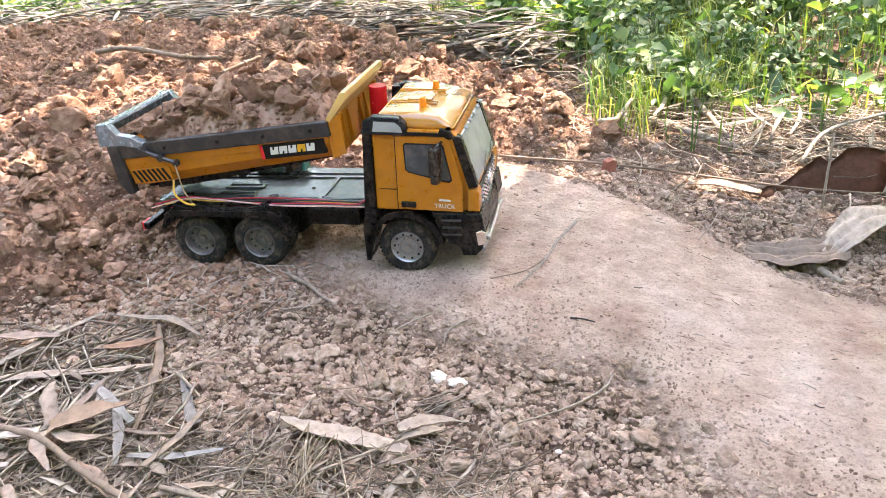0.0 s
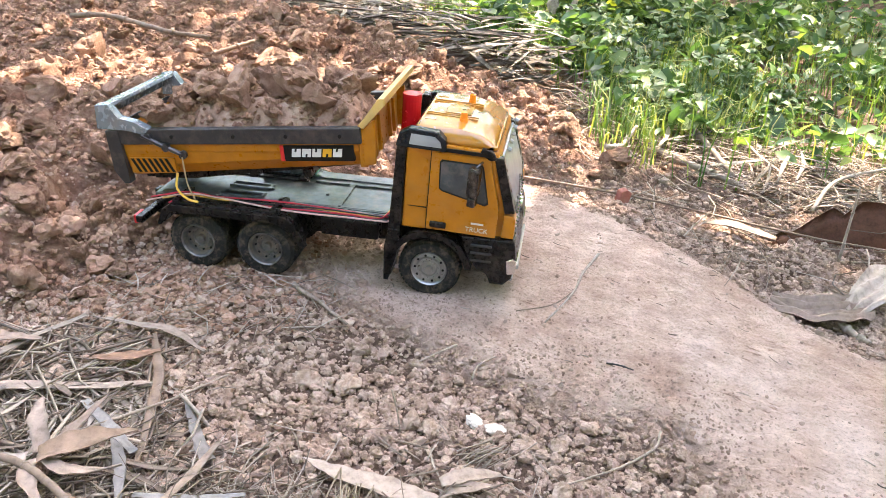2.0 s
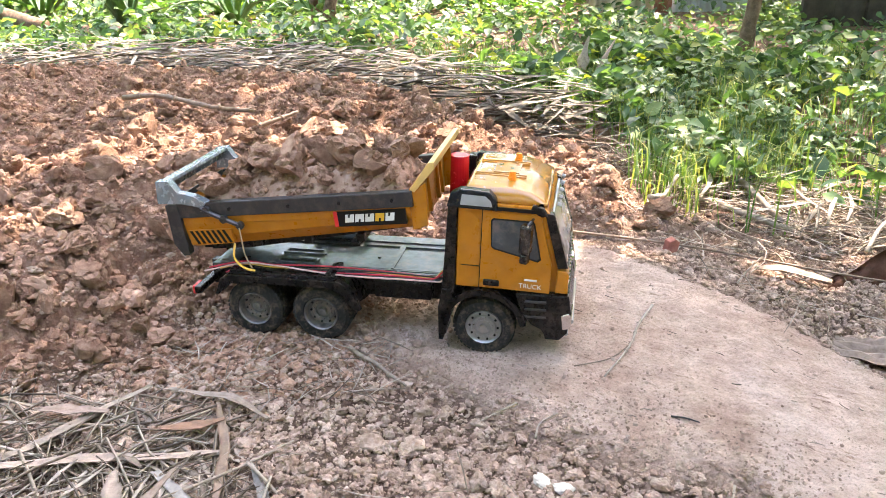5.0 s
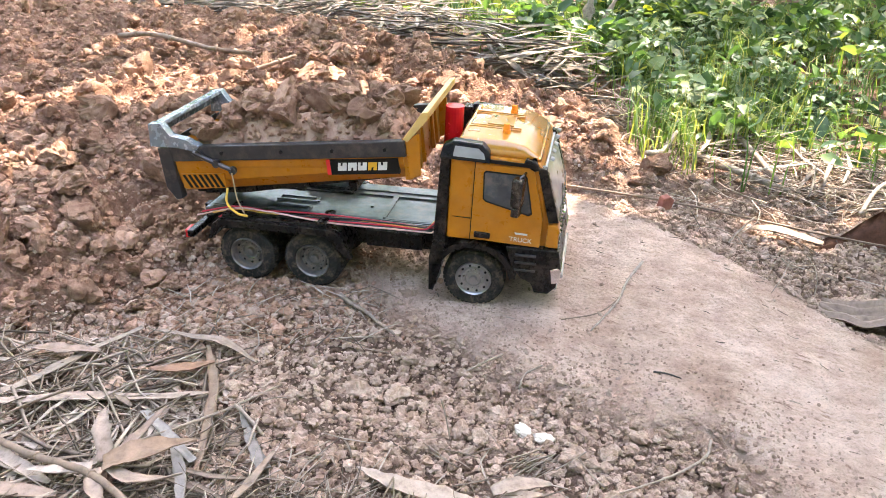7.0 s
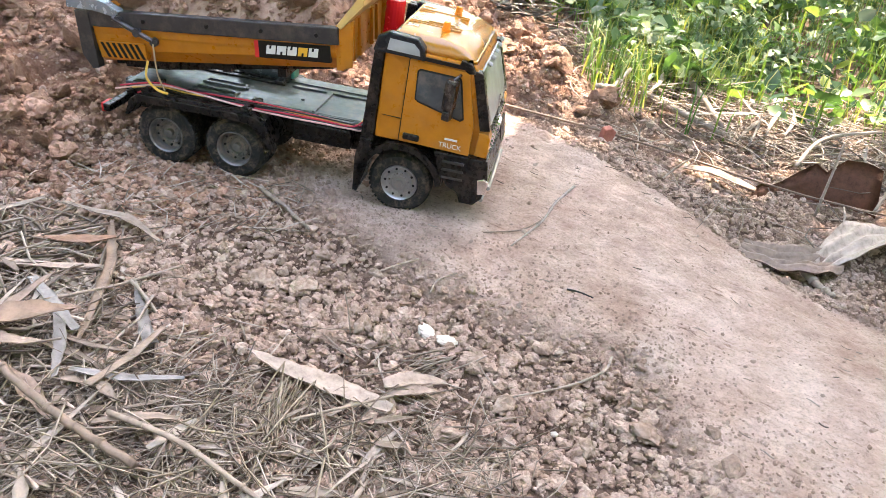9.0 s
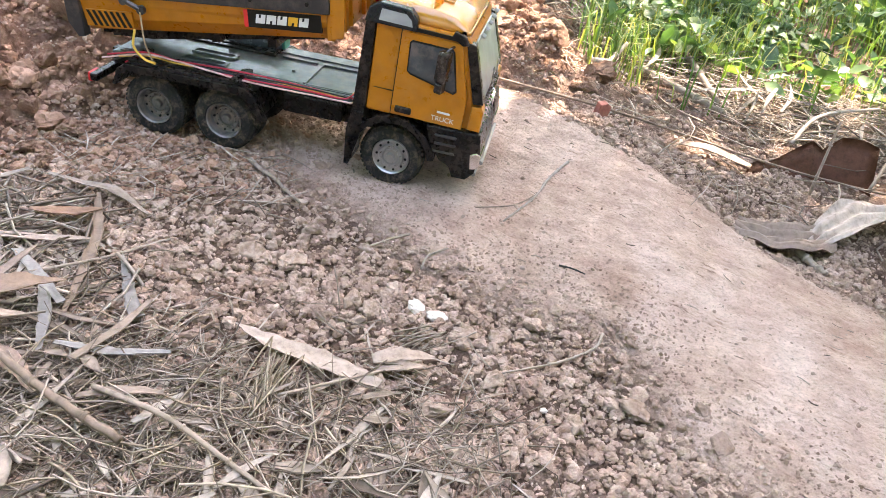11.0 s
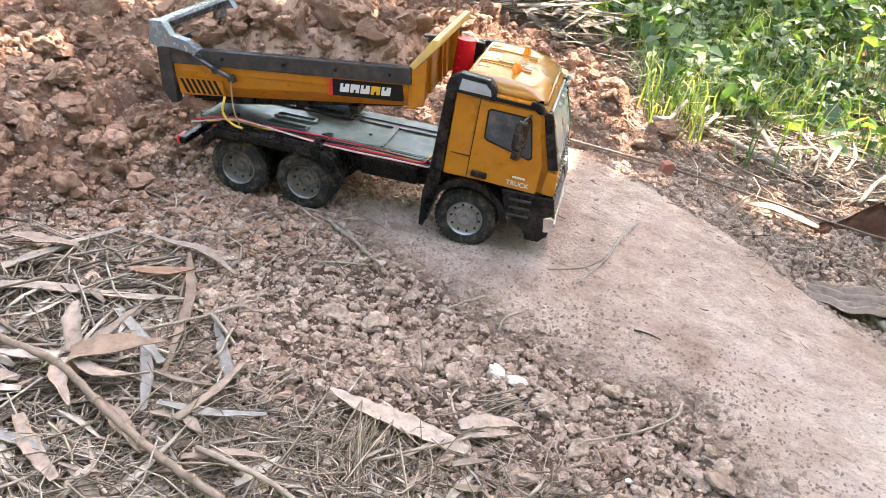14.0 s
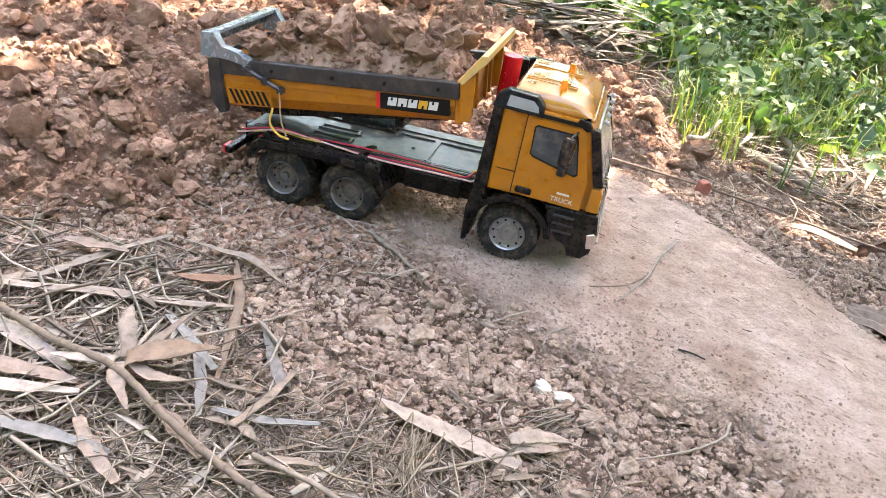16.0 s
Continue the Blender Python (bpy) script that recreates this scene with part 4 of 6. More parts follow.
# ---- loose earth ----
def rock_proto(subdiv, seed, rough=0.35, flat=0.75):
    bm = bmesh.new()
    bmesh.ops.create_icosphere(bm, subdivisions=subdiv, radius=1.0)
    off = Vector((seed * 3.7, seed * 1.9, seed * 5.3))
    noise_pick = random.Random(seed)
    for v in bm.verts:
        d = v.co.normalized()
        k = 1 + rough * noise.noise(d * 1.1 + off) * 1.3 + rough * 0.55 * noise.noise(d * 2.7 + off)
        if subdiv > 2:
            k += rough * 0.4 * noise.noise(d * 6 + off) + rough * 0.16 * noise.noise(d * 14 + off)
        c = noise.cell(d * 1.6 + off)
        v.co = d * k * (0.88 + 0.2 * c) * (noise_pick.uniform(0.78, 1.16) if subdiv == 1 else 1.0)
        v.co.z *= flat
    if subdiv > 2:
        for _ in range(9):
            cut = Vector((noise_pick.gauss(0, 1), noise_pick.gauss(0, 1), noise_pick.gauss(0, 1))).normalized()
            reach = noise_pick.uniform(0.5, 0.78)
            for v in bm.verts:
                over_by = v.co.dot(cut) - reach
                if over_by > 0:
                    v.co -= cut * over_by * 0.88
    vs = np.array([v.co[:] for v in bm.verts])
    fs = np.array([[v.index for v in f.verts] for f in bm.faces])
    bm.free()
    return vs, fs


PROTO = {n: [rock_proto(n, 10 * n + k, 0.52 if n > 1 else 0.5) for k in range(6)] for n in (1, 2, 3, 4)}


def scatter(name, subdiv, xyz, radius, mat, seed, smooth=False):
    """Many small lumps, joined into one mesh."""
    g = np.random.default_rng(seed)
    V, Fc, base = [], [], 0
    kind = g.integers(0, 6, len(xyz))
    for k in range(6):
        idx = np.nonzero(kind == k)[0]
        pv, pf = PROTO[subdiv][k]
        if not len(idx):
            continue
        a, b = g.random(len(idx)) * 6.283, (g.random(len(idx)) - 0.5) * 1.4
        s = radius[idx][:, None] * (0.8 + 0.5 * g.random((len(idx), 3)))
        p = pv[None] * s[:, None, :]
        ca, sa, cb, sb = np.cos(a)[:, None], np.sin(a)[:, None], np.cos(b)[:, None], np.sin(b)[:, None]
        y, z = p[..., 1] * cb - p[..., 2] * sb, p[..., 1] * sb + p[..., 2] * cb
        x, y = p[..., 0] * ca - y * sa, p[..., 0] * sa + y * ca
        q = np.stack([x, y, z], -1) + xyz[idx][:, None, :]
        V.append(q.reshape(-1, 3))
        Fc.append((pf[None] + base + (np.arange(len(idx)) * len(pv))[:, None, None]).reshape(-1, 3))
        base += len(idx) * len(pv)
    return new(name, arrays(name, np.concatenate(V), np.concatenate(Fc), mat, smooth))


def sown(n, x0, x1, y0, y1, weight, seed):
    g = np.random.default_rng(seed)
    out = []
    while sum(len(o) for o in out) < n:
        p = np.stack([g.uniform(x0, x1, 4 * n), g.uniform(y0, y1, 4 * n)], 1)
        out.append(p[g.random(4 * n) < weight(p[:, 0], p[:, 1])])
    return np.concatenate(out)[:n]


def sizes(n, lo, hi, seed, power=2.2):
    u = np.random.default_rng(seed).random(n)
    return (lo ** -power + u * (hi ** -power - lo ** -power)) ** (-1 / power)


def near_weight(x, y):
    litter = 1 - 0.6 * (1 - ss(-0.42, -0.28, x)) * (1 - ss(0.72, 0.86, y))
    patchy = 0.5 + 0.5 * ss(-0.25, 0.3, fbm(x, y, 9, 3, 41))
    track = np.clip(1 - 0.998 * road_mask(x, y), 0, 1)
    wheels = 1 - 0.55 * np.exp(-(((x + 0.24) / 0.24) ** 4 + ((y - 1.08) / 0.12) ** 4))
    return litter * patchy * track * wheels * (1 - 0.97 * pile_mask(x, y)) * (1 - 0.85 * red_soil(x, y))


def strew(name, tiers, pts, r, mat, seed, sink, label, category):
    """Lays lumps on the ground; larger ones get finer meshes, from the radii in tiers on."""
    z = height(pts[:, 0], pts[:, 1]) + r * (0.62 - sink)
    level = 1 + (r > tiers[0]).astype(int) + (r > tiers[1]).astype(int)
    for k in (1, 2, 3):
        at = level == k
        if at.any():
            ob = scatter(name, k, np.column_stack([pts[at], z[at]]), r[at], mat, seed + 40 * k)
            tagged(ob, label, category, kind="stuff")


p = sown(15000, -0.8, 0.6, 0.38, 1.3, near_weight, 1)
strew("soil_crumbs", (0.0027, 0.0058), p, sizes(15000, 0.0022, 0.0098, 2, 2.5), CRUMB, 3, 0.22, "grey-brown dry soil crumbs strewn over the ground", "soil crumbs")
p = sown(30000, -0.8, 0.7, 0.36, 1.4, lambda x, y: np.clip(near_weight(x, y) + 0.006 + 0.75 * (1 - road_mask(x, y, 0.17)) * road_mask(x, y), 0, 1), 4)
strew("fine_crumbs", (0.0034, 0.0058), p, sizes(30000, 0.001, 0.003, 5), CRUMB, 6, 0.1, "fine grey-brown soil grains on the ground", "soil grains")
p = sown(11000, -2.1, 0.42, 0.78, 3.0, lambda x, y: pile_mask(x, y) * (1 - 0.55 * ss(1.2, 2.6, y)), 7)
strew("heap_crumbs", (0.0055, 0.0095), p, sizes(11000, 0.0045, 0.022, 8, 2.4), RED_CRUMB, 9, 0.2, "reddish lumps of dug earth on the heap", "soil lumps")
p = sown(2600, -0.75, -0.1, 0.75, 1.2, red_soil, 20)
strew("heap_grains", (0.0036, 0.0062), p, sizes(2600, 0.0016, 0.011, 21, 2.3), RED_CRUMB, 22, 0.2, "reddish crumbs of dug earth round the rear wheels", "soil crumbs")
p = sown(9000, -1.2, 0.4, 0.8, 2.0, lambda x, y: pile_mask(x, y), 10)
strew("heap_grains", (0.0055, 0.01), p, sizes(9000, 0.002, 0.005, 11), RED_CRUMB, 12, 0.1, "small reddish crumbs of dug earth on the heap", "soil grains")
p = sown(260, -0.15, 0.65, 0.42, 1.3, lambda x, y: road_mask(x, y) * (0.2 + 0.8 * ss(0.0, 0.3, fbm(x, y, 8, 2, 45))), 17)
strew("track_crumbs", (0.0034, 0.007), p, sizes(260, 0.0009, 0.0036, 18, 2.6), TRACK_CRUMB, 19, 0.25, "scattered brown crumbs lying on the swept track", "soil crumbs")
p = sown(3200, 0.12, 0.95, 0.95, 1.9, lambda x, y: (1 - road_mask(x, y)) * 0.8, 13)
strew("verge_crumbs", (0.0036, 0.007), p, sizes(3200, 0.002, 0.011, 14), CRUMB, 15, 0.15, "dark brown soil crumbs along the track's far verge", "soil crumbs")

CLOD_MESH = [arrays("clod", *PROTO[4][k], CLOD, False) for k in range(6)]
STONE_MESH = [arrays("stone", *rock_proto(4, 70 + k, 0.55, 0.8), STONE, True) for k in range(6)]


def lump(name, mesh, x, y, r, label, category, group, seed, sink=0.3, squash=1.0, z=None, turn=None):
    g = random.Random(seed)
    z = hz(x, y) if z is None else z
    m = Matrix.Translation((x, y, z + r * (0.7 - sink) * squash)) @ pose(0, 0, 0, g.uniform(-20, 20), g.uniform(-20, 20), g.uniform(0, 360) if turn is None else turn)
    ob = new(name, mesh)
    ob.matrix_world = m @ Matrix.Diagonal((r * g.uniform(0.9, 1.25), r * g.uniform(0.75, 1.0), r * squash, 1))
    return tagged(ob, label, category, group)


p = sown(300, -1.6, 0.34, 0.8, 2.8, lambda x, y: pile_mask(x, y) * (1 - 0.5 * ss(1.3, 2.4, y)), 16)
for k, (x, y) in enumerate(p):
    if -0.62 < x < 0.05 and y < 1.26:
        continue
    lump("clod", CLOD_MESH[k % 6], x, y, 0.012 + 0.03 * random.Random(k).random() ** 2.0, "reddish-brown clod of dug earth on the heap", "earth clod", "clods on the heap", k, 0.25)
for k, (x, y, r) in enumerate([(-0.50, 0.985, 0.020), (-0.555, 1.0, 0.016), (-0.60, 0.93, 0.022), (-0.53, 0.93, 0.013), (-0.63, 1.04, 0.028), (-0.70, 0.97, 0.020), (-0.68, 1.12, 0.03), (-0.57, 1.09, 0.018),
                               (-0.78, 1.05, 0.024), (-0.50, 0.90, 0.011), (-0.455, 0.965, 0.010), (-0.66, 0.88, 0.012), (-0.75, 1.22, 0.035), (-0.58, 1.2, 0.026), (0.30, 1.5, 0.034), (0.26, 1.43, 0.022), (0.33, 1.6, 0.022), (0.20, 1.42, 0.018), (0.12, 1.38, 0.016)]):
    lump("clod", CLOD_MESH[(k + 2) % 6], x, y, r, "large reddish-brown clod at the foot of the heap", "earth clod", "clods on the heap", 300 + k, 0.25)
for k, (x, y, r, sq) in enumerate([(0.160, 0.562, 0.019, 0.45), (0.010, 0.642, 0.014, 0.7), (0.032, 0.576, 0.015, 0.8), (0.037, 0.640, 0.010, 0.8), (-0.105, 0.677, 0.014, 0.9), (-0.085, 0.665, 0.011, 0.8), (0.06, 0.61, 0.009, 0.8),
                                   (-0.16, 0.80, 0.013, 0.7), (-0.22, 0.745, 0.02, 0.5), (-0.17, 0.735, 0.016, 0.6), (0.10, 0.535, 0.012, 0.8), (0.16, 0.60, 0.009, 0.8), (-0.02, 0.53, 0.014, 0.7), (0.19, 0.51, 0.011, 0.7), (-0.10, 0.79, 0.010, 0.8), (-0.27, 0.80, 0.011, 0.8),
                                   (-0.06, 0.60, 0.010, 0.8), (0.08, 0.66, 0.008, 0.8), (-0.13, 0.86, 0.008, 0.8), (-0.28, 0.70, 0.010, 0.8), (-0.20, 0.69, 0.010, 0.7), (0.22, 0.56, 0.009, 0.7)]):
    lump("stone", STONE_MESH[k % 6], x, y, r, "dusty pale brown stone among soil crumbs", "stone", "stones among the crumbs", 400 + k, 0.35, sq)
SHELL = plain("white_shell", (0.54, 0.47, 0.40), 0.45, spots=0.08, scale=120, bump=0.4)
shell_mesh = arrays("shell_shard", *rock_proto(4, 5, 0.5, 0.8), SHELL, True)
for k, (x, y) in enumerate([(-0.039, 0.681), (-0.021, 0.670)]):
    lump("shell_shard", shell_mesh, x, y, 0.0135, "white shell shard lying on soil crumbs", "shell shard", "white shards", 500 + k, 0.0, 0.42, turn=30 + 60 * k)
lump("shell_shard", shell_mesh, 0.075, 0.553, 0.004, "tiny white shell shard between crumbs", "shell shard", "white shards", 503, 0.0, 0.6)

# earth on the dump bed
pivot = Matrix.Translation(BED_PIVOT)
BED = TRUCK @ pivot @ pose(0, 0, 0, 0, -BED_ANGLE, 0) @ pivot.inverted() @ BED_FIT
u, v = np.meshgrid(np.linspace(-0.098, 0.2415, 90), np.linspace(0.0025, 0.1615, 60))
edge = np.minimum(np.minimum(ss(-0.10, -0.03, u), 1 - ss(0.21, 0.25, u)), np.minimum(ss(0.0, 0.05, v), 1 - ss(0.114, 0.164, v)))
zz = 0.172 + 0.042 * edge + 0.012 * fbm(u, v, 26, 4, 61) + 0.006 * fbm(u, v, 80, 3, 62)
top = np.column_stack([u.ravel(), v.ravel(), zz.ravel()])
gi = (np.arange(59)[:, None] * 90 + np.arange(89)[None, :]).ravel()
load = new("earth_load", arrays("earth_load", top, np.stack([gi, gi + 1, gi + 91, gi + 90], 1), LOAD))
load.matrix_world = BED
tagged(load, "heaped reddish earth filling the toy truck's bed", "earth load", kind="stuff")
g = np.random.default_rng(77)
n = 900
lu, lv = g.uniform(-0.09, 0.236, n), g.uniform(0.006, 0.158, n)
ed = np.minimum(np.minimum(ss(-0.10, -0.03, lu), 1 - ss(0.21, 0.25, lu)), np.minimum(ss(0.0, 0.05, lv), 1 - ss(0.114, 0.164, lv)))
crumbs = scatter("load_crumbs", 2, np.column_stack([lu, lv, 0.174 + 0.042 * ed + 0.012 * fbm(lu, lv, 26, 4, 61)]), sizes(n, 0.002, 0.008, 78), RED_CRUMB, 79)
crumbs.matrix_world = BED
tagged(crumbs, "reddish crumbs on the earth in the truck bed", "soil crumbs", kind="stuff")
for k, (x, y, z, r) in enumerate([(-0.065, 0.022, 0.192, 0.019), (-0.035, 0.05, 0.203, 0.021), (0.005, 0.06, 0.213, 0.026), (0.05, 0.04, 0.207, 0.019), (0.035, 0.10, 0.216, 0.024), (0.09, 0.07, 0.217, 0.024), (0.135, 0.06, 0.213, 0.027), (0.17, 0.04, 0.200, 0.024),
                                  (0.12, 0.115, 0.214, 0.02), (0.18, 0.10, 0.205, 0.02), (-0.03, 0.11, 0.205, 0.02), (0.19, 0.07, 0.197, 0.016), (-0.06, 0.075, 0.195, 0.014), (0.10, 0.025, 0.195, 0.014), (0.20, 0.03, 0.187, 0.011), (0.205, 0.12, 0.202, 0.019), (0.20, 0.085, 0.206, 0.02)]):
    g = random.Random(600 + k)
    ob = new("clod", CLOD_MESH[k % 6])
    ob.matrix_world = BED @ pose(x + 0.012, y, z + 0.018, g.uniform(-40, 40), g.uniform(-40, 40), g.uniform(0, 360)) @ Matrix.Diagonal((r * 1.4, r * 1.08, r * 1.2, 1))
    tagged(ob, "reddish-brown clod on the load of earth", "earth clod", "clods on the truck's load")


# ---- dry litter ----
def ribbon(pts, widths, cup=0.25, thick=0.0008, n=6, twist=0.0):
    """A leaf strip along points, cupped across, with thickness."""
    line = curve_points(pts, n)
    m = len(line)
    ws = np.interp(np.linspace(0, 1, m), np.linspace(0, 1, len(widths)), widths)
    seed = 40 * (line[0].x + line[-1].y)
    V = []
    for i, q in enumerate(line):
        ws[i] *= 1 + 0.3 * noise.noise(Vector((i * 0.45, seed, 0)))
        d = (line[min(i + 1, m - 1)] - line[max(i - 1, 0)]).normalized()
        side = d.cross(Vector((0, 0, 1))).normalized()
        side = Matrix.Rotation(twist * (i / (m - 1) - 0.5), 3, d) @ side
        up = side.cross(d)
        for s in (-0.5, -0.2, 0.2, 0.5):
            V.append(q + side * (ws[i] * (s + 0.13 * noise.noise(Vector((i * 0.6, s * 2, seed))))) + up * (abs(s) * 2 * cup * ws[i] * 0.5 + 0.16 * ws[i] * noise.noise(Vector((i * 0.35, s * 3, seed + 5)))))
    k = len(V)
    V += [q - Vector((0, 0, thick)) for q in V]
    F = []
    for i in range(m - 1):
        for j in range(3):
            a = i * 4 + j
            F.append((a, a + 1, a + 5, a + 4))
            F.append((k + a, k + a + 4, k + a + 5, k + a + 1))
        for a in (i * 4, i * 4 + 3):
            F.append((a, a + 4, k + a + 4, k + a))
    for a in (0, (m - 1) * 4):
        F += [(a + j, k + a + j, k + a + j + 1, a + j + 1) for j in range(3)]
    return np.array([q[:] for q in V]), np.array(F)


def over(pts, lift):
    """Lays plan points on the ground."""
    return [(q[0], q[1], hz(q[0], q[1]) + (q[2] if len(q) > 2 else lift)) for q in pts]


def strip(name, label, category, pts, widths, mat, lift=0.005, cup=0.25, twist=0.0, thick=0.0009, group="dry litter"):
    V, Fc = ribbon(over(pts, lift), widths, cup, thick, 7, twist)
    return tagged(new(name, arrays(name, V, Fc, mat)), label, category, group)


def stick(name, label, category, pts, r, mat, lift=0.004, end=None, group="sticks and canes"):
    bm = bmesh.new()
    line = curve_points(over(pts, lift), 6)
    line = [q + Vector((0, 0, 0.25 * r * math.sin(3.1 * i))) for i, q in enumerate(line)]
    tube(bm, line, r, 7, end)
    for i in range(3, len(line) - 2, 5):
        d = (line[i + 1] - line[i]).normalized() * r * 0.5
        rod(bm, line[i] - d, line[i] + d, r * 1.18, seg=7)
    ob = part(name, bm, mat, None, smooth=True)
    return tagged(ob, label, category, group)


strip("bamboo_sheath", "pale pinkish dry bamboo sheath lying on soil crumbs", "dry leaf", [(-0.203, 0.606, 0.012), (-0.174, 0.591, 0.011), (-0.135, 0.578, 0.010), (-0.10, 0.567, 0.009), (-0.070, 0.550, 0.007)], [0.002, 0.016, 0.021, 0.020, 0.010], SHEATH, cup=0.3, twist=0.3)
strip("bamboo_sheath", "short split bamboo sheath, pale pink-brown, on crumbs", "dry leaf", [(-0.078, 0.576, 0.012), (-0.052, 0.583, 0.013), (-0.022, 0.594, 0.010)], [0.012, 0.018, 0.004], SHEATH, cup=0.5)
strip("bamboo_sheath", "short split bamboo sheath, pale pink-brown, on crumbs", "dry leaf", [(-0.074, 0.568, 0.010), (-0.052, 0.569, 0.011), (-0.032, 0.576, 0.009)], [0.008, 0.012, 0.003], SHEATH, cup=0.5)
strip("weathered_strip", "grey-white weathered bark strip lying on straw", "bark strip", [(-0.334, 0.700), (-0.318, 0.665), (-0.305, 0.635), (-0.289, 0.603)], [0.005, 0.011, 0.012, 0.014], GREY_STRIP, lift=0.009, cup=0.1)
stick("brown_cane", "long smooth brown cane lying over the litter", "cane", [(-0.64, 0.675, 0.03), (-0.585, 0.647, 0.028), (-0.51, 0.610, 0.025), (-0.432, 0.573, 0.03), (-0.37, 0.526, 0.03), (-0.31, 0.486, 0.026), (-0.25, 0.452, 0.02)], 0.0036, CANE, end=0.0034)
stick("brown_cane", "dark thin cane half buried in straw", "cane", [(-0.29, 0.508, 0.018), (-0.226, 0.474, 0.02), (-0.18, 0.448, 0.018), (-0.13, 0.42, 0.012)], 0.0024, CANE, end=0.0018)
strip("straw_blade", "long pale yellow dry straw blade on the litter", "dry blade", [(-0.72, 0.70, 0.01), (-0.62, 0.705, 0.012), (-0.503, 0.716, 0.012), (-0.43, 0.720, 0.012), (-0.373, 0.731, 0.008)], [0.006, 0.010, 0.012, 0.012, 0.003], SHEATH, cup=0.4)
strip("straw_blade", "brown-grey dry blade bent across the litter", "dry blade", [(-0.405, 0.826), (-0.388, 0.78), (-0.372, 0.735), (-0.364, 0.68), (-0.352, 0.600)], [0.004, 0.010, 0.011, 0.010, 0.004], CANE, lift=0.010, cup=0.4)
strip("straw_blade", "curved tan dry blade at the heap's foot", "dry blade", [(-0.475, 0.862), (-0.43, 0.845), (-0.385, 0.825), (-0.337, 0.785)], [0.004, 0.009, 0.012, 0.003], PALE_STICK, lift=0.011, cup=0.5)
strip("straw_blade", "long grey-tan cane leaf beside the heap's foot", "dry blade", [(-0.70, 0.635), (-0.63, 0.70), (-0.586, 0.745), (-0.555, 0.79), (-0.500, 0.872)], [0.008, 0.012, 0.012, 0.012, 0.008], PALE_STICK, lift=0.012, cup=0.4)
strip("straw_blade", "short wide pinkish dry leaf beside the heap", "dry blade", [(-0.60, 0.80), (-0.565, 0.805), (-0.525, 0.807)], [0.008, 0.020, 0.006], SHEATH, lift=0.018, cup=0.3)
for pts, w, mt in (([(-0.433, 0.604, 0.015), (-0.445, 0.63, 0.03), (-0.456, 0.664, 0.028)], [0.022, 0.024, 0.002], SHEATH), ([(-0.43, 0.60, 0.015), (-0.415, 0.63, 0.022), (-0.395, 0.665, 0.03)], [0.012, 0.018, 0.002], SHEATH),
                   ([(-0.43, 0.59, 0.02), (-0.40, 0.60, 0.028), (-0.355, 0.624, 0.022)], [0.03, 0.042, 0.003], TAN_LEAF), ([(-0.425, 0.588, 0.02), (-0.40, 0.575, 0.02), (-0.37, 0.585, 0.012)], [0.015, 0.02, 0.003], SHEATH),
                   ([(-0.435, 0.585, 0.02), (-0.425, 0.56, 0.02), (-0.405, 0.535, 0.012)], [0.018, 0.022, 0.004], SHEATH), ([(-0.44, 0.59, 0.02), (-0.47, 0.585, 0.02), (-0.50, 0.59, 0.012)], [0.018, 0.02, 0.004], SHEATH)):
    strip("fan_leaf", "pale pink-brown pointed dry leaf of a broken fan", "dry leaf", [(q[0], q[1], q[2] + 0.008) for q in pts], [q * 0.68 for q in w], mt, cup=0.35, group="broken fan of leaves")
lump("dried_mud_knot", CLOD_MESH[3], -0.43, 0.585, 0.02, "grey dried mud stuck on the cane", "mud knot", "", 520, -0.7, 0.5)
for pts, w, mt in (([(-0.62, 0.655), (-0.55, 0.622), (-0.478, 0.583)], [0.02, 0.028, 0.006], SHEATH), ([(-0.60, 0.565), (-0.53, 0.57), (-0.465, 0.568)], [0.02, 0.026, 0.008], SHEATH), ([(-0.62, 0.54), (-0.54, 0.54), (-0.455, 0.553)], [0.02, 0.022, 0.006], SHEATH),
                   ([(-0.432, 0.69), (-0.40, 0.655), (-0.357, 0.612)], [0.010, 0.014, 0.010], GREY_STRIP), ([(-0.318, 0.538), (-0.30, 0.58), (-0.283, 0.625)], [0.010, 0.012, 0.005], CANE), ([(-0.34, 0.557), (-0.29, 0.553), (-0.245, 0.556)], [0.008, 0.012, 0.004], GREY_STRIP),
                   ([(-0.30, 0.50), (-0.26, 0.515), (-0.235, 0.505)], [0.008, 0.012, 0.004], CANE), ([(-0.52, 0.50), (-0.46, 0.51), (-0.40, 0.49)], [0.012, 0.018, 0.006], GREY_STRIP), ([(-0.45, 0.76), (-0.41, 0.765), (-0.385, 0.785)], [0.01, 0.02, 0.005], BROWN_LEAF),
                   ([(-0.40, 0.56), (-0.36, 0.54), (-0.33, 0.50)], [0.01, 0.02, 0.008], SHEATH), ([(-0.44, 0.52), (-0.42, 0.49), (-0.38, 0.46)], [0.01, 0.02, 0.008], SHEATH), ([(-0.385, 0.64), (-0.36, 0.60), (-0.35, 0.55)], [0.01, 0.016, 0.006], GREY_STRIP)):
    middle = tuple(0.35 * m + 0.325 * (a + b) for m, a, b in zip(pts[1], pts[0], pts[2]))
    strip("dry_leaf", "weathered dry bamboo leaf in the straw litter", "dry leaf", [pts[0], middle, pts[2]], [q * 0.8 for q in w], mt, lift=0.014, cup=0.2, twist=0.3, group="dry leaves in the litter")
stick("twig", "thin bent straw-coloured twig", "twig", [(-0.43, 0.635), (-0.40, 0.650), (-0.35, 0.70), (-0.30, 0.742)], 0.002, PALE_STICK, 0.012, 0.0012)
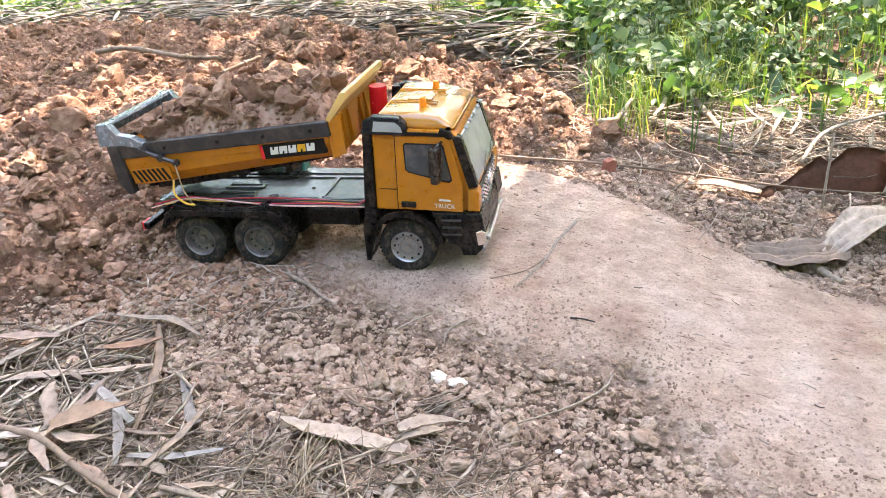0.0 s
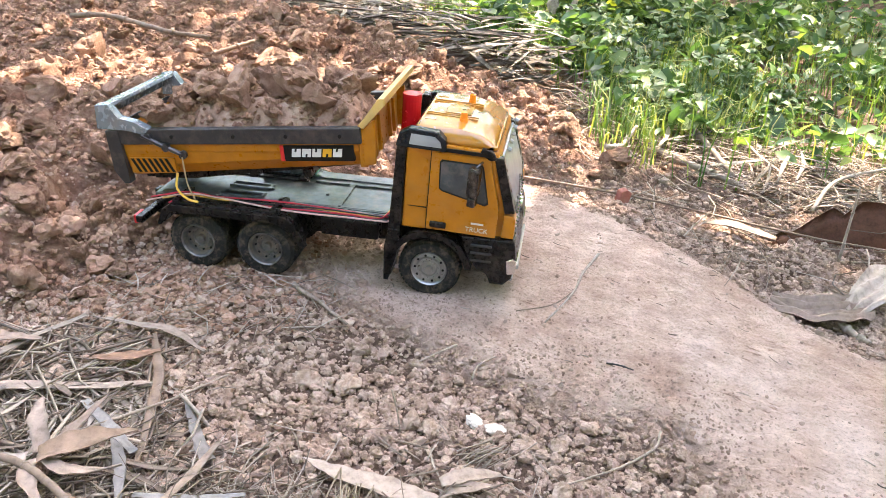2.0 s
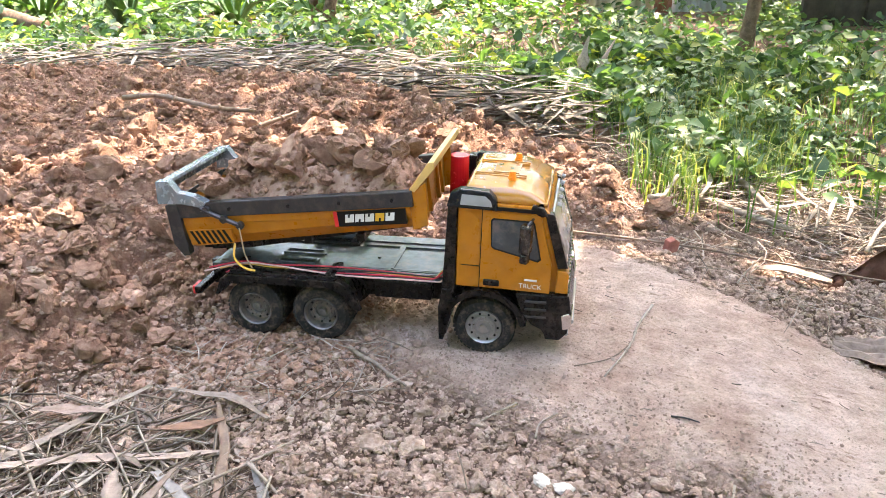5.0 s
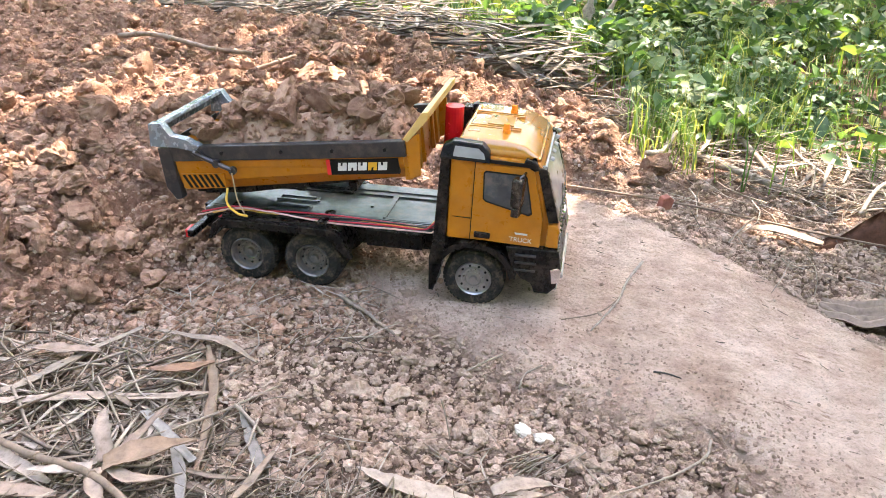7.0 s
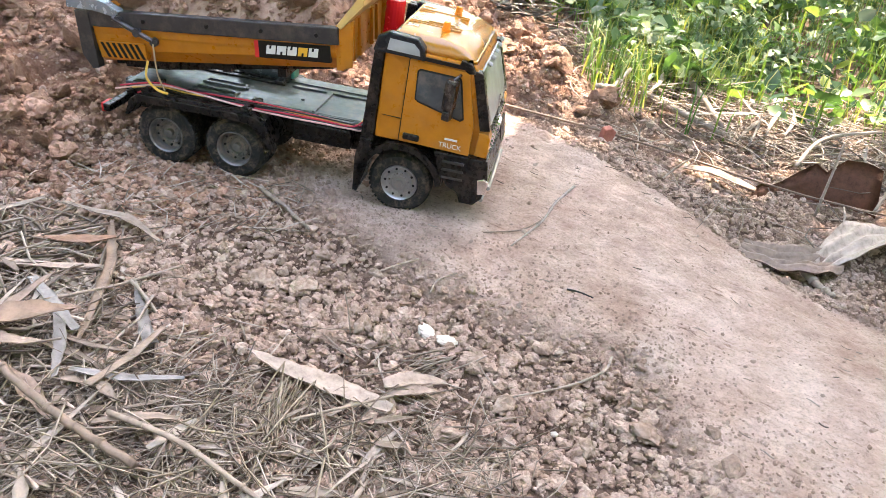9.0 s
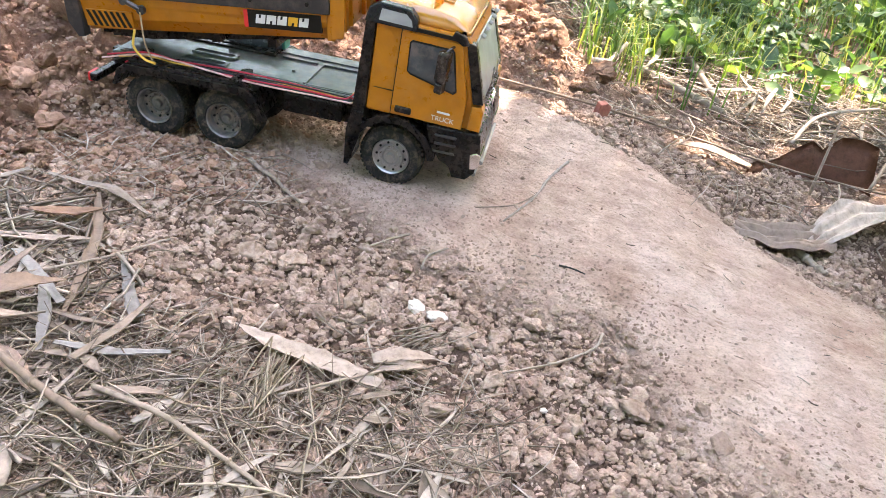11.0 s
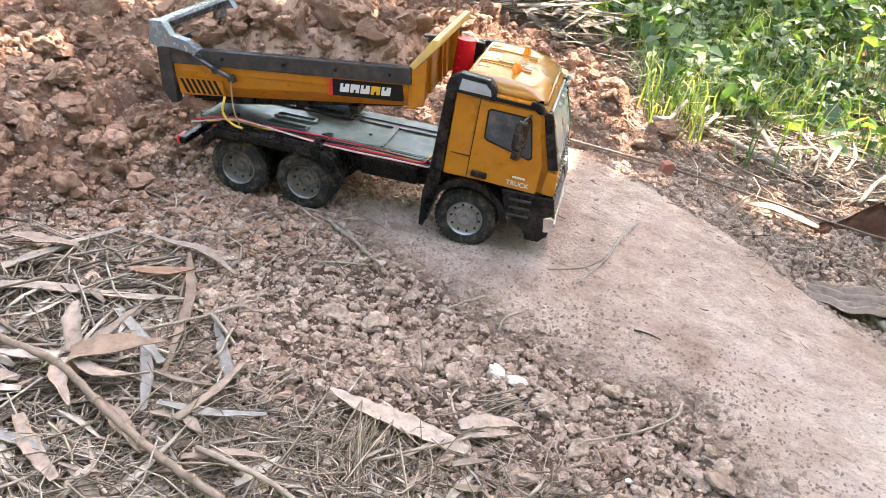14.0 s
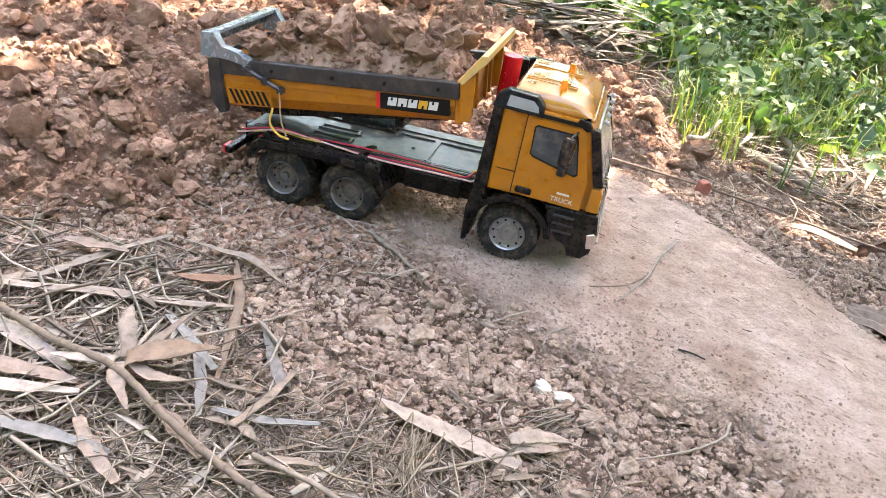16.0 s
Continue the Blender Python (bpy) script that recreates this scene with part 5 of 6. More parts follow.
stick("twig", "pale dry stick lying on the swept track", "stick", [(0.172, 1.058), (0.135, 0.995), (0.11, 0.94), (0.064, 0.876)], 0.0022, PALE_STICK, 0.003, 0.0012)
stick("twig", "thin dark stem lying on the track", "twig", [(0.03, 0.90), (0.08, 0.918), (0.115, 0.95)], 0.0009, CANE, 0.002)
stick("twig", "short black twig on the track", "twig", [(0.122, 0.789), (0.136, 0.784), (0.150, 0.774)], 0.0013, plain("black_twig", (0.02, 0.016, 0.014), 0.7), 0.003, 0.0008)
stick("twig", "forked pale root in front of the wheels", "twig", [(-0.262, 0.957), (-0.245, 0.935), (-0.222, 0.912), (-0.205, 0.885), (-0.183, 0.853)], 0.0032, PALE_STICK, 0.006, 0.0016)
stick("twig", "thin pale stem on soil crumbs", "twig", [(0.150, 0.668), (0.135, 0.640), (0.095, 0.615), (0.038, 0.584)], 0.0016, PALE_STICK, 0.006, 0.0009)
stick("twig", "short reddish twig on the crumbs", "twig", [(-0.051, 0.82), (-0.072, 0.805), (-0.098, 0.789)], 0.0017, CANE, 0.005, 0.001)
stick("twig", "short pale bent straw", "twig", [(-0.036, 0.763), (-0.028, 0.785), (-0.006, 0.80)], 0.0012, PALE_STICK, 0.004)
stick("twig", "thin twig leaning on the crumbs", "twig", [(-0.035, 0.583), (-0.09, 0.553), (-0.15, 0.522)], 0.0013, CANE, 0.012)
stick("twig", "thin upright dry stem between stones", "twig", [(-0.115, 0.66, 0.003), (-0.12, 0.672, 0.025), (-0.125, 0.68, 0.04)], 0.0008, PALE_STICK)

# folded husk and brown sheath beside the track
def pleated(name, label, pts, widths, mat, depth, pleats, seed):
    """A broad crumpled husk with lengthwise pleats."""
    line = curve_points(over(pts, 0.01), 8)
    m, k = len(line), 17
    ws = np.interp(np.linspace(0, 1, m), np.linspace(0, 1, len(widths)), widths)
    V = []
    for lay in (0.0, -0.0012):
        for i, q in enumerate(line):
            d = (line[min(i + 1, m - 1)] - line[max(i - 1, 0)]).normalized()
            side = d.cross(Vector((0, 0, 1))).normalized()
            for j in range(k):
                v = j / (k - 1) - 0.5
                lift = depth * math.sin(pleats * 2 * math.pi * v + 0.6 * math.sin(i * 0.35)) + 0.35 * ws[i] * v * v + 0.006 * noise.noise(Vector((i * 0.25, j * 0.3, seed)))
                V.append(q + side * (ws[i] * v) + Vector((0, 0, lift + lay)))
    F = []
    for lay in (0, m * k):
        for i in range(m - 1):
            F += [(lay + i * k + j, lay + i * k + j + 1, lay + i * k + k + j + 1, lay + i * k + k + j) for j in range(k - 1)]
    for i in range(m - 1):
        for j in (0, k - 1):
            F.append((i * k + j, i * k + k + j, m * k + i * k + k + j, m * k + i * k + j))
    return tagged(new(name, arrays(name, np.array([q[:] for q in V]), np.array(F), mat)), label, "dry husk", "palm husks")


pleated("dry_husk", "broad crumpled pale grey-pink palm husk beside the track", [(0.412, 0.992, 0.008), (0.45, 0.968, 0.018), (0.50, 0.963, 0.022), (0.545, 0.972, 0.014)], [0.030, 0.056, 0.062, 0.040], SHEATH, 0.005, 3.5, 1)
pleated("dry_husk", "folded end of a pale palm husk rising from the verge", [(0.515, 0.962, 0.014), (0.55, 0.985, 0.028), (0.60, 1.015, 0.036), (0.66, 1.045, 0.03), (0.74, 1.06, 0.02)], [0.025, 0.050, 0.066, 0.06, 0.03], SHEATH, 0.005, 3, 2)
stick("twig", "short pale root under the husk", "twig", [(0.492, 0.95, 0.01), (0.505, 0.92, 0.004), (0.512, 0.90, 0.003)], 0.006, PALE_STICK, end=0.004)
bm = bmesh.new()
for i in range(11):
    for j in range(7):
        a, b = (i / 10 - 0.5), j / 6
        torn = 0.75 + 0.35 * noise.noise(Vector((i * 0.9, 3.1, 0))) + 0.25 * (a + 0.5)
        curl = 1.7 * a
        bm.verts.new((0.10 * math.sin(curl) + 0.05 * a, 0.07 * math.cos(curl) + 0.03 * b * b + 0.004 * noise.noise(Vector((i, j, 2))) + 0.03 * noise.noise(Vector((i * 0.45, j * 0.3, 7))), 0.105 * b * torn * (0.35 + 0.65 * min(1, 1.5 * (a + 0.5))) + 0.004 * math.sin(9 * a)))
bm.verts.ensure_lookup_table()
for i in range(10):
    for j in range(6):
        bm.faces.new([bm.verts[q] for q in (i * 7 + j, i * 7 + j + 7, i * 7 + j + 8, i * 7 + j + 1)])
bmesh.ops.solidify(bm, geom=bm.faces[:], thickness=0.003)
sheath = part("palm_sheath", bm, RUST_LEAF, None, smooth=True)
sheath.matrix_world = pose(0.60, 1.135, hz(0.60, 1.135) - 0.012, -12, 0, -12)
tagged(sheath, "rust-brown curled palm sheath leaning in dry grass", "palm sheath")
BRICK = plain("brick_red", (0.30, 0.10, 0.07), 0.85, spots=0.3, dust=0.5, scale=50, bump=0.5)
bm = bmesh.new()
prism(bm, [(-0.010, -0.004), (0.012, -0.004), (0.014, 0.018), (0.004, 0.024), (-0.009, 0.02)], -0.007, 0.008, 0.002)
chip = part("brick_chip", bm, BRICK, None)
chip.matrix_world = pose(0.268, 1.30, hz(0.268, 1.30), 4, 6, 20)
tagged(chip, "small red brick chip standing on the verge", "brick chip")

strip("bamboo_sheath", "flattened pinkish bamboo piece lying on the verge", "dry leaf", [(0.40, 1.245, 0.014), (0.45, 1.225, 0.02), (0.51, 1.195, 0.014)], [0.016, 0.028, 0.018], CANE, cup=0.3)
# bamboo poles and branches at the edge of the weeds
for pts, r, lab in (([(0.545, 1.86, 0.05), (0.555, 1.70, 0.04), (0.556, 1.50, 0.018)], 0.008, "pale split bamboo pole lying in the weeds"), ([(0.44, 1.67, 0.02), (0.50, 1.56, 0.02), (0.555, 1.44, 0.015)], 0.009, "pale split bamboo pole lying in the weeds"),
                    ([(0.30, 1.56, 0.02), (0.35, 1.62, 0.03), (0.40, 1.70, 0.06)], 0.006, "broken pale branch beside the heap"), ([(0.05, 1.33, 0.03), (0.30, 1.30, 0.012), (0.60, 1.20, 0.012), (0.85, 1.10, 0.02)], 0.0024, "long thin brown stem along the verge"),
                    ([(0.62, 1.30, 0.02), (0.70, 1.38, 0.05), (0.85, 1.45, 0.06)], 0.004, "pale branch in dry grass"),
                    ([(-0.95, 2.02, 0.03), (-0.85, 2.0, 0.04), (-0.70, 1.93, 0.035), (-0.6, 1.95, 0.03)], 0.007, "crooked root on the heap"), ([(-0.58, 1.78, 0.03), (-0.52, 1.80, 0.04), (-0.47, 1.84, 0.06)], 0.006, "broken brown branch on the heap"),
                    ([(0.70, 1.16, 0.01), (0.76, 1.22, 0.09), (0.80, 1.26, 0.16)], 0.003, "pale stalk rising from dry grass"), ([(0.58, 1.12, 0.01), (0.585, 1.13, 0.07), (0.59, 1.14, 0.13)], 0.0025, "pale stalk rising from dry grass")):
    stick("branch", lab, "branch", pts, r, PALE_STICK if "pale" in lab else CANE, end=r * 0.7, group="branches at the edge")


def litter(name, pts, length, width, mat, seed, label, category, spread=1.0, lift=0.012, heading=None):
    """Very many dry strips in one mesh."""
    g = random.Random(seed)
    V, F, base = [], [], 0
    for (x, y) in pts:
        L = length * g.uniform(0.35, 1.2)
        a = g.uniform(0, math.pi) if heading is None else heading + g.gauss(0, 0.95)
        bend = g.uniform(-0.25, 0.25)
        ca, sa = math.cos(a), math.sin(a)
        tilt = g.uniform(-0.10, 0.14)
        line = []
        z0 = hz(x, y) + g.uniform(0.1, 1.0) * lift
        for s in (-0.5, 0.0, 0.5):
            b = bend * L * (0.25 - s * s)
            line.append((x + ca * s * L - sa * b, y + sa * s * L + ca * b, z0 + tilt * s * L))
        w = width * g.uniform(0.3, 1.3)
        v, f = ribbon(line, [w * 0.4, w, w * 0.25], g.uniform(0.1, 0.6), 0.0006, 2, g.uniform(-1, 1))
        V.append(v), F.append(f + base)
        base += len(v)
    return tagged(new(name, arrays(name, np.concatenate(V), np.concatenate(F), mat)), label, category, kind="stuff")


def verge_weight(x, y):
    d = y - np.interp(x, [-2.2, -1.2, -0.5, 0.05, 0.42, 0.55, 0.9, 1.6], [3.2, 3.05, 2.8, 2.3, 1.75, 1.5, 1.2, 0.95])
    return ss(-0.16, 0.02, d) * (1 - ss(0.2, 0.7, d))


def straws(name, pts, length, r, lift, seed, label, category, mat=None, heading=None, bent=0.24):
    """Thin bent stalks, three-sided, in one mesh."""
    g = np.random.default_rng(seed)
    n = len(pts)
    L, a = length * g.uniform(0.3, 1.3, n), g.random(n) * math.pi
    if heading is not None:
        a = heading + g.normal(0, 0.22, n)
    d, e = np.stack([np.cos(a), np.sin(a)], 1), np.stack([-np.sin(a), np.cos(a)], 1)
    bend, tilt = g.normal(0, bent, n), g.normal(0.02, 0.10, n)
    z0 = height(pts[:, 0], pts[:, 1]) + lift * g.random(n) ** 1.5
    rr = r * g.uniform(0.5, 1.6, n)
    V = []
    for u in (-0.5, -0.17, 0.17, 0.5):
        q = pts + d * (u * L)[:, None] + e * (bend * L * (0.25 - u * u) * 2)[:, None]
        z = np.maximum(z0 + tilt * u * L - 0.25 * L * u * u * 0.3, height(q[:, 0], q[:, 1]) + 0.0005)
        for k in range(3):
            c, sn = math.cos(2.094 * k), math.sin(2.094 * k)
            V.append(np.column_stack([q + e * (rr * c * 1.5)[:, None], z + rr * sn]))
    V = np.stack(V, 1).reshape(-1, 3)
    f = []
    for i in range(3):
        for k in range(3):
            p0, p1 = i * 3 + k, i * 3 + (k + 1) % 3
            f += [(p0, p1, p1 + 3), (p0, p1 + 3, p0 + 3)]
    F = (np.array(f)[None] + (np.arange(n) * 12)[:, None, None]).reshape(-1, 3)
    return tagged(new(name, arrays(name, V, F, mat or STRAW)), label, category, kind="stuff")


straws("straw_litter", sown(3600, -0.85, -0.14, 0.36, 0.9, lambda x, y: (1 - ss(-0.36, -0.2, x + 0.55 * (y - 0.55))) * (1 - 0.85 * ss(0.56, 0.76, y)) * (0.3 + 0.7 * ss(-0.2, 0.2, fbm(x, y, 8, 2, 71))), 21), 0.09, 0.00045, 0.012, 22, "thin grey-tan straw and stalks matted over the ground", "straw")
straws("straw_litter", sown(600, -0.8, -0.2, 0.38, 0.85, lambda x, y: 1 - ss(-0.42, -0.24, x + 0.3 * (y - 0.55)), 121), 0.12, 0.0011, 0.014, 122, "coarse tan stalks across the straw", "straw")
straws("dry_grass", sown(1700, 0.25, 1.4, 0.98, 2.0, lambda x, y: np.clip(verge_weight(x, y) + 0.10, 0, 1) * (1 - road_mask(x, y)), 123), 0.11, 0.0009, 0.04, 124, "tangled dry grass stalks beside the track", "dry grass")
straws("track_chaff", sown(90, -0.15, 0.62, 0.42, 1.3, lambda x, y: road_mask(x, y), 131), 0.012, 0.0005, 0.0006, 132, "brown chaff pressed into the track", "chaff", STRAW, -0.64)
g = np.random.default_rng(133)
straws("straw_tuft", np.column_stack([g.normal(-0.160, 0.005, 60), g.normal(0.532, 0.010, 60)]), 0.07, 0.00042, 0.02, 134, "frayed bundle of golden straw on the crumbs", "straw", GOLD_STRAW, 1.45, 0.06)
near_band = lambda x, y: (1 - ss(0.50, 0.585, y + 0.12 * x)) * (1 - ss(-0.06, 0.08, x))
straws("straw_litter", sown(1300, -0.42, 0.08, 0.36, 0.62, near_band, 141), 0.065, 0.00038, 0.016, 142, "tangled fine straw over the near crumbs", "straw", None, None, 0.4)
straws("straw_litter", sown(200, -0.42, 0.04, 0.36, 0.60, near_band, 143), 0.08, 0.0006, 0.018, 144, "golden stalks strewn over the near crumbs", "straw", GOLD_STRAW, None, 0.3)
litter("straw_litter", sown(110, -0.42, 0.0, 0.36, 0.57, near_band, 145), 0.055, 0.009, STRAW, 146, "brown broken leaf bits among near straw", "dry leaves", lift=0.012)
straws("straw_tuft", np.column_stack([g.normal(-0.035, 0.012, 26), g.normal(0.628, 0.012, 26)]), 0.05, 0.0006, 0.014, 135, "frayed pale grass tuft beside a leaf", "straw", PALE_STICK, 0.6, 0.1)
litter("straw_litter", sown(300, -0.78, -0.22, 0.38, 0.8, lambda x, y: (1 - ss(-0.40, -0.24, x + 0.3 * (y - 0.55))) * (1 - 0.6 * ss(0.6, 0.8, y)), 127), 0.045, 0.007, STRAW, 128, "small broken leaf bits in the straw", "dry leaves", lift=0.008)
litter("straw_litter", sown(95, -0.75, -0.25, 0.40, 0.74, lambda x, y: 1 - ss(-0.40, -0.27, x), 23), 0.08, 0.008, STRAW, 24, "broken grey-tan bamboo leaves in the straw", "dry leaves", lift=0.016)
litter("straw_litter", sown(130, -0.30, 0.05, 0.42, 0.66, lambda x, y: 1 - ss(0.0, 0.2, x + (y - 0.5) * 1.2), 25), 0.05, 0.0018, STRAW, 26, "fine straw bits among the crumbs", "straw")
litter("straw_litter", sown(110, -0.5, -0.2, 0.82, 0.98, lambda x, y: 1 + 0 * x, 27), 0.06, 0.0016, STRAW, 28, "fine straw bits before the wheels", "straw")


litter("palm_litter", sown(1100, -2.0, 0.3, 2.1, 3.8, verge_weight, 29), 0.24, 0.02, PALM, 30, "grey dry palm leaves piled behind the heap", "palm litter", lift=0.13, heading=-0.35)
litter("palm_litter", sown(190, 0.15, 1.5, 0.95, 2.4, verge_weight, 31), 0.2, 0.009, PALM, 32, "grey dry stalks and leaves along the weeds", "palm litter", lift=0.05)
litter("dry_grass", sown(700, 0.30, 1.3, 0.98, 1.9, lambda x, y: verge_weight(x, y) * 0.9 + 0.06 * (1 - road_mask(x, y)), 33), 0.10, 0.0026, STRAW, 34, "dry straw-coloured grass beside the track", "dry grass", lift=0.03)
for k, (x, y, a) in enumerate([(0.34, 2.95, 1.9), (0.40, 2.93, 1.4), (0.29, 2.98, 2.3), (0.46, 2.96, 1.1)]):
    strip("palm_frond", "upright brown dry palm leaf tip behind the litter", "dry leaf", [(x, y, 0.03), (x + 0.08 * math.cos(a), y + 0.02, 0.11), (x + 0.17 * math.cos(a), y + 0.03, 0.2)], [0.03, 0.05, 0.006], PALE_STICK if k % 2 else SHEATH, cup=0.4, group="dry palm leaves")


# ---- weeds ----
def leaf_cloud(name, xyz, size, mat, seed, label, category, droop=0.5, slim=0.62):
    """Many ovate leaves, folded along the rib, in one mesh."""
    g = np.random.default_rng(seed)
    n = len(xyz)
    a, tip, rollv = g.random(n) * 6.283, g.normal(-0.15, droop, n), g.normal(0, 0.5, n)
    d = np.stack([np.cos(a) * np.cos(tip), np.sin(a) * np.cos(tip), np.sin(tip)], 1)
    side = np.stack([-np.sin(a), np.cos(a), 0 * a], 1)
    up = np.cross(d, side)
    s2 = side * np.cos(rollv)[:, None] + up * np.sin(rollv)[:, None]
    up = np.cross(d, s2)
    L = size[:, None]
    W = L * slim * (0.75 + 0.5 * g.random((n, 1)))
    P = [xyz, xyz + d * L * 0.3 + s2 * W * 0.5 + up * L * 0.06, xyz + d * L * 0.68 + s2 * W * 0.36 + up * L * 0.05, xyz + d * L - up * L * 0.12,
         xyz + d * L * 0.68 - s2 * W * 0.36 + up * L * 0.05, xyz + d * L * 0.3 - s2 * W * 0.5 + up * L * 0.06, xyz + d * L * 0.45 - up * L * 0.03]
    V = np.stack(P, 1).reshape(-1, 3)
    f = np.array([(0, 1, 6), (1, 2, 6), (2, 3, 6), (3, 4, 6), (4, 5, 6), (5, 0, 6)])
    F = (f[None] + (np.arange(n) * 7)[:, None, None]).reshape(-1, 3)
    return tagged(new(name, arrays(name, V, F, mat)), label, category, kind="stuff")


def weed_weight(x, y):
    edge = np.interp(x, [-3.5, -2.0, -1.0, -0.3, 0.1, 0.35, 0.55, 0.9, 1.6, 3.0], [3.3, 3.35, 3.3, 3.0, 2.4, 1.85, 1.58, 1.40, 1.22, 1.05])
    return (0.12 * ss(0.0, 0.1, y - edge) + 0.88 * ss(0.1, 0.75, y - edge)) * (0.12 + 0.88 * ss(-0.15, 0.28, fbm(x, y, 2.6, 3, 51)))


def weeds(n, x0, x1, y0, y1, tall, lo, hi, seed, mat, name, label):
    p = sown(n, x0, x1, y0, y1, weed_weight, seed)
    g = np.random.default_rng(seed + 1)
    p = p + g.normal(0, 0.015, p.shape)
    top = tall * (0.35 + 0.65 * ss(-0.3, 0.4, fbm(p[:, 0], p[:, 1], 3.1, 2, 52))) * (0.6 + 0.4 * ss(0, 1.2, p[:, 1] - 1.8))
    z = height(p[:, 0], p[:, 1], False) + 0.012 + top * g.random(n) ** 1.3
    leaf_cloud(name, np.column_stack([p, z]), g.uniform(lo, hi, n), mat, seed + 2, label, "weeds")


weeds(8000, -0.1, 1.9, 1.4, 3.4, 0.17, 0.022, 0.07, 61, GREEN, "undergrowth", "bright green leafy weeds covering the ground")
weeds(11000, -3.2, 3.4, 3.0, 5.8, 0.15, 0.03, 0.075, 64, GREEN, "undergrowth", "green leafy weeds farther back under trees")
p = sown(6500, -0.2, 1.8, 1.35, 3.6, lambda x, y: np.clip(weed_weight(x, y) * 1.6 + 0.06, 0, 1) * (weed_weight(x, y) > 0.01), 67)
p = np.concatenate([p, sown(420, 0.2, 0.75, 1.45, 2.05, lambda x, y: (1 - pile_mask(x, y)) * ss(-0.1, 0.25, fbm(x, y, 5, 3, 53)) * ss(1.72, 2.0, y + 0.7 * x), 69)])
g = np.random.default_rng(68)
blade = np.column_stack([p, height(p[:, 0], p[:, 1], False)])
a, ln = g.random(len(p)) * 6.283, g.uniform(0.05, 0.16, len(p))
lean = g.uniform(0.1, 0.9, len(p))
mid = blade + np.stack([np.cos(a) * ln * 0.25 * lean, np.sin(a) * ln * 0.25 * lean, ln * 0.6], 1)
tip = blade + np.stack([np.cos(a) * ln * lean, np.sin(a) * ln * lean, ln * (1 - 0.45 * lean)], 1)
off = np.stack([-np.sin(a), np.cos(a), 0 * a], 1) * 0.0016
V = np.stack([blade - off, blade + off, mid + off, mid - off, tip], 1).reshape(-1, 3)
f = np.array([(0, 1, 2), (0, 2, 3), (3, 2, 4)])
tagged(new("grass", arrays("grass", V, (f[None] + (np.arange(len(p)) * 5)[:, None, None]).reshape(-1, 3), GRASS)), "thin yellow-green grass blades between the weeds", "grass", kind="stuff")


def weed_plant(seed):
    g = random.Random(seed)
    h = g.uniform(0.09, 0.16)
    base = root("weed", Matrix.Identity(4), "green leafy weed with broad soft leaves", "weed", "weeds at the edge")
    bm = bmesh.new()
    lean = Vector((g.uniform(-0.04, 0.04), g.uniform(-0.04, 0.04), 0))
    line = [lean * (i / 5) ** 2 + Vector((0, 0, h * i / 5)) for i in range(6)]
    tube(bm, line, 0.0016, 5, 0.0008)
    part("stem", bm, GRASS, base, smooth=True)
    for k in range(9):
        u = 0.25 + 0.75 * k / 8
        q = line[0].lerp(line[-1], u)
        a = k * 2.4 + g.uniform(-0.3, 0.3)
        L = g.uniform(0.03, 0.055) * (1.15 - 0.5 * u)
        d = Vector((math.cos(a), math.sin(a), g.uniform(-0.1, 0.35)))
        pts = [q, q + d * L * 0.4 + Vector((0, 0, 0.006)), q + d * L * 0.8, q + d * L * 1.1 - Vector((0, 0, 0.008))]
        v, f = ribbon(pts, [0.002, L * 0.75, L * 0.6, 0.001], 0.15, 0.0003, 3)
        o = new("leaf", arrays("leaf", v, f, GREEN))
        o.parent = base
    return base


kinds = [weed_plant(80 + k) for k in range(4)]
spots = sown(60, 0.25, 1.6, 1.4, 2.8, lambda x, y: weed_weight(x, y), 71)
for k, (x, y) in enumerate(spots):
    g = random.Random(k)
    m = pose(x, y, hz(x, y) - 0.004, g.uniform(-8, 8), g.uniform(-8, 8), g.uniform(0, 360)) @ Matrix.Scale(g.uniform(0.8, 1.3), 4)
    if k < 4:
        kinds[k].matrix_world = m
    else:
        ob = copy_thing(kinds[k % 4], m)
        ob.scale = (m.to_scale().x,) * 3


def spiky_plant(x, y, size, seed, label):
    """A rosette of long arching blades."""
    g = random.Random(seed)
    base = root("spiky_plant", pose(x, y, hz(x, y)), label, "plant", "spiky plants at the back")
    for k in range(16):
        a, L, up = k * 2.4, size * g.uniform(0.7, 1.2), g.uniform(0.25, 1.0)
        d = Vector((math.cos(a), math.sin(a), 0))
        pts = [d * 0.02, d * L * 0.35 + Vector((0, 0, L * up * 0.6)), d * L * 0.75 + Vector((0, 0, L * up * 0.75)), d * L + Vector((0, 0, L * up * 0.55))]
        v, f = ribbon(pts, [size * 0.06, size * 0.09, size * 0.06, 0.003], 0.4, 0.002, 4)
        o = new("blade", arrays("blade", v, f, GREEN))
        o.parent = base
    return base


for k, (x, y, size) in enumerate([(-2.1, 5.0, 0.5), (-1.45, 5.2, 0.55), (-2.9, 5.6, 0.6), (-1.0, 5.6, 0.5), (-0.2, 5.9, 0.4)]):
    spiky_plant(x, y, size, 140 + k, "green spiky plant with long arching blades")


# ---- background ----
def trunk(name, label, pts, r0, r1):
    bm = bmesh.new()
    line = curve_points(pts, 8)
    tube(bm, line, r0, 12, r1)
    for v in bm.verts:
        v.co += Vector((noise.noise(v.co * 14), noise.noise(v.co * 14 + Vector((5, 5, 5))), 0)) * r0 * 0.3
    return part(name, bm, BARK, None, smooth=True)


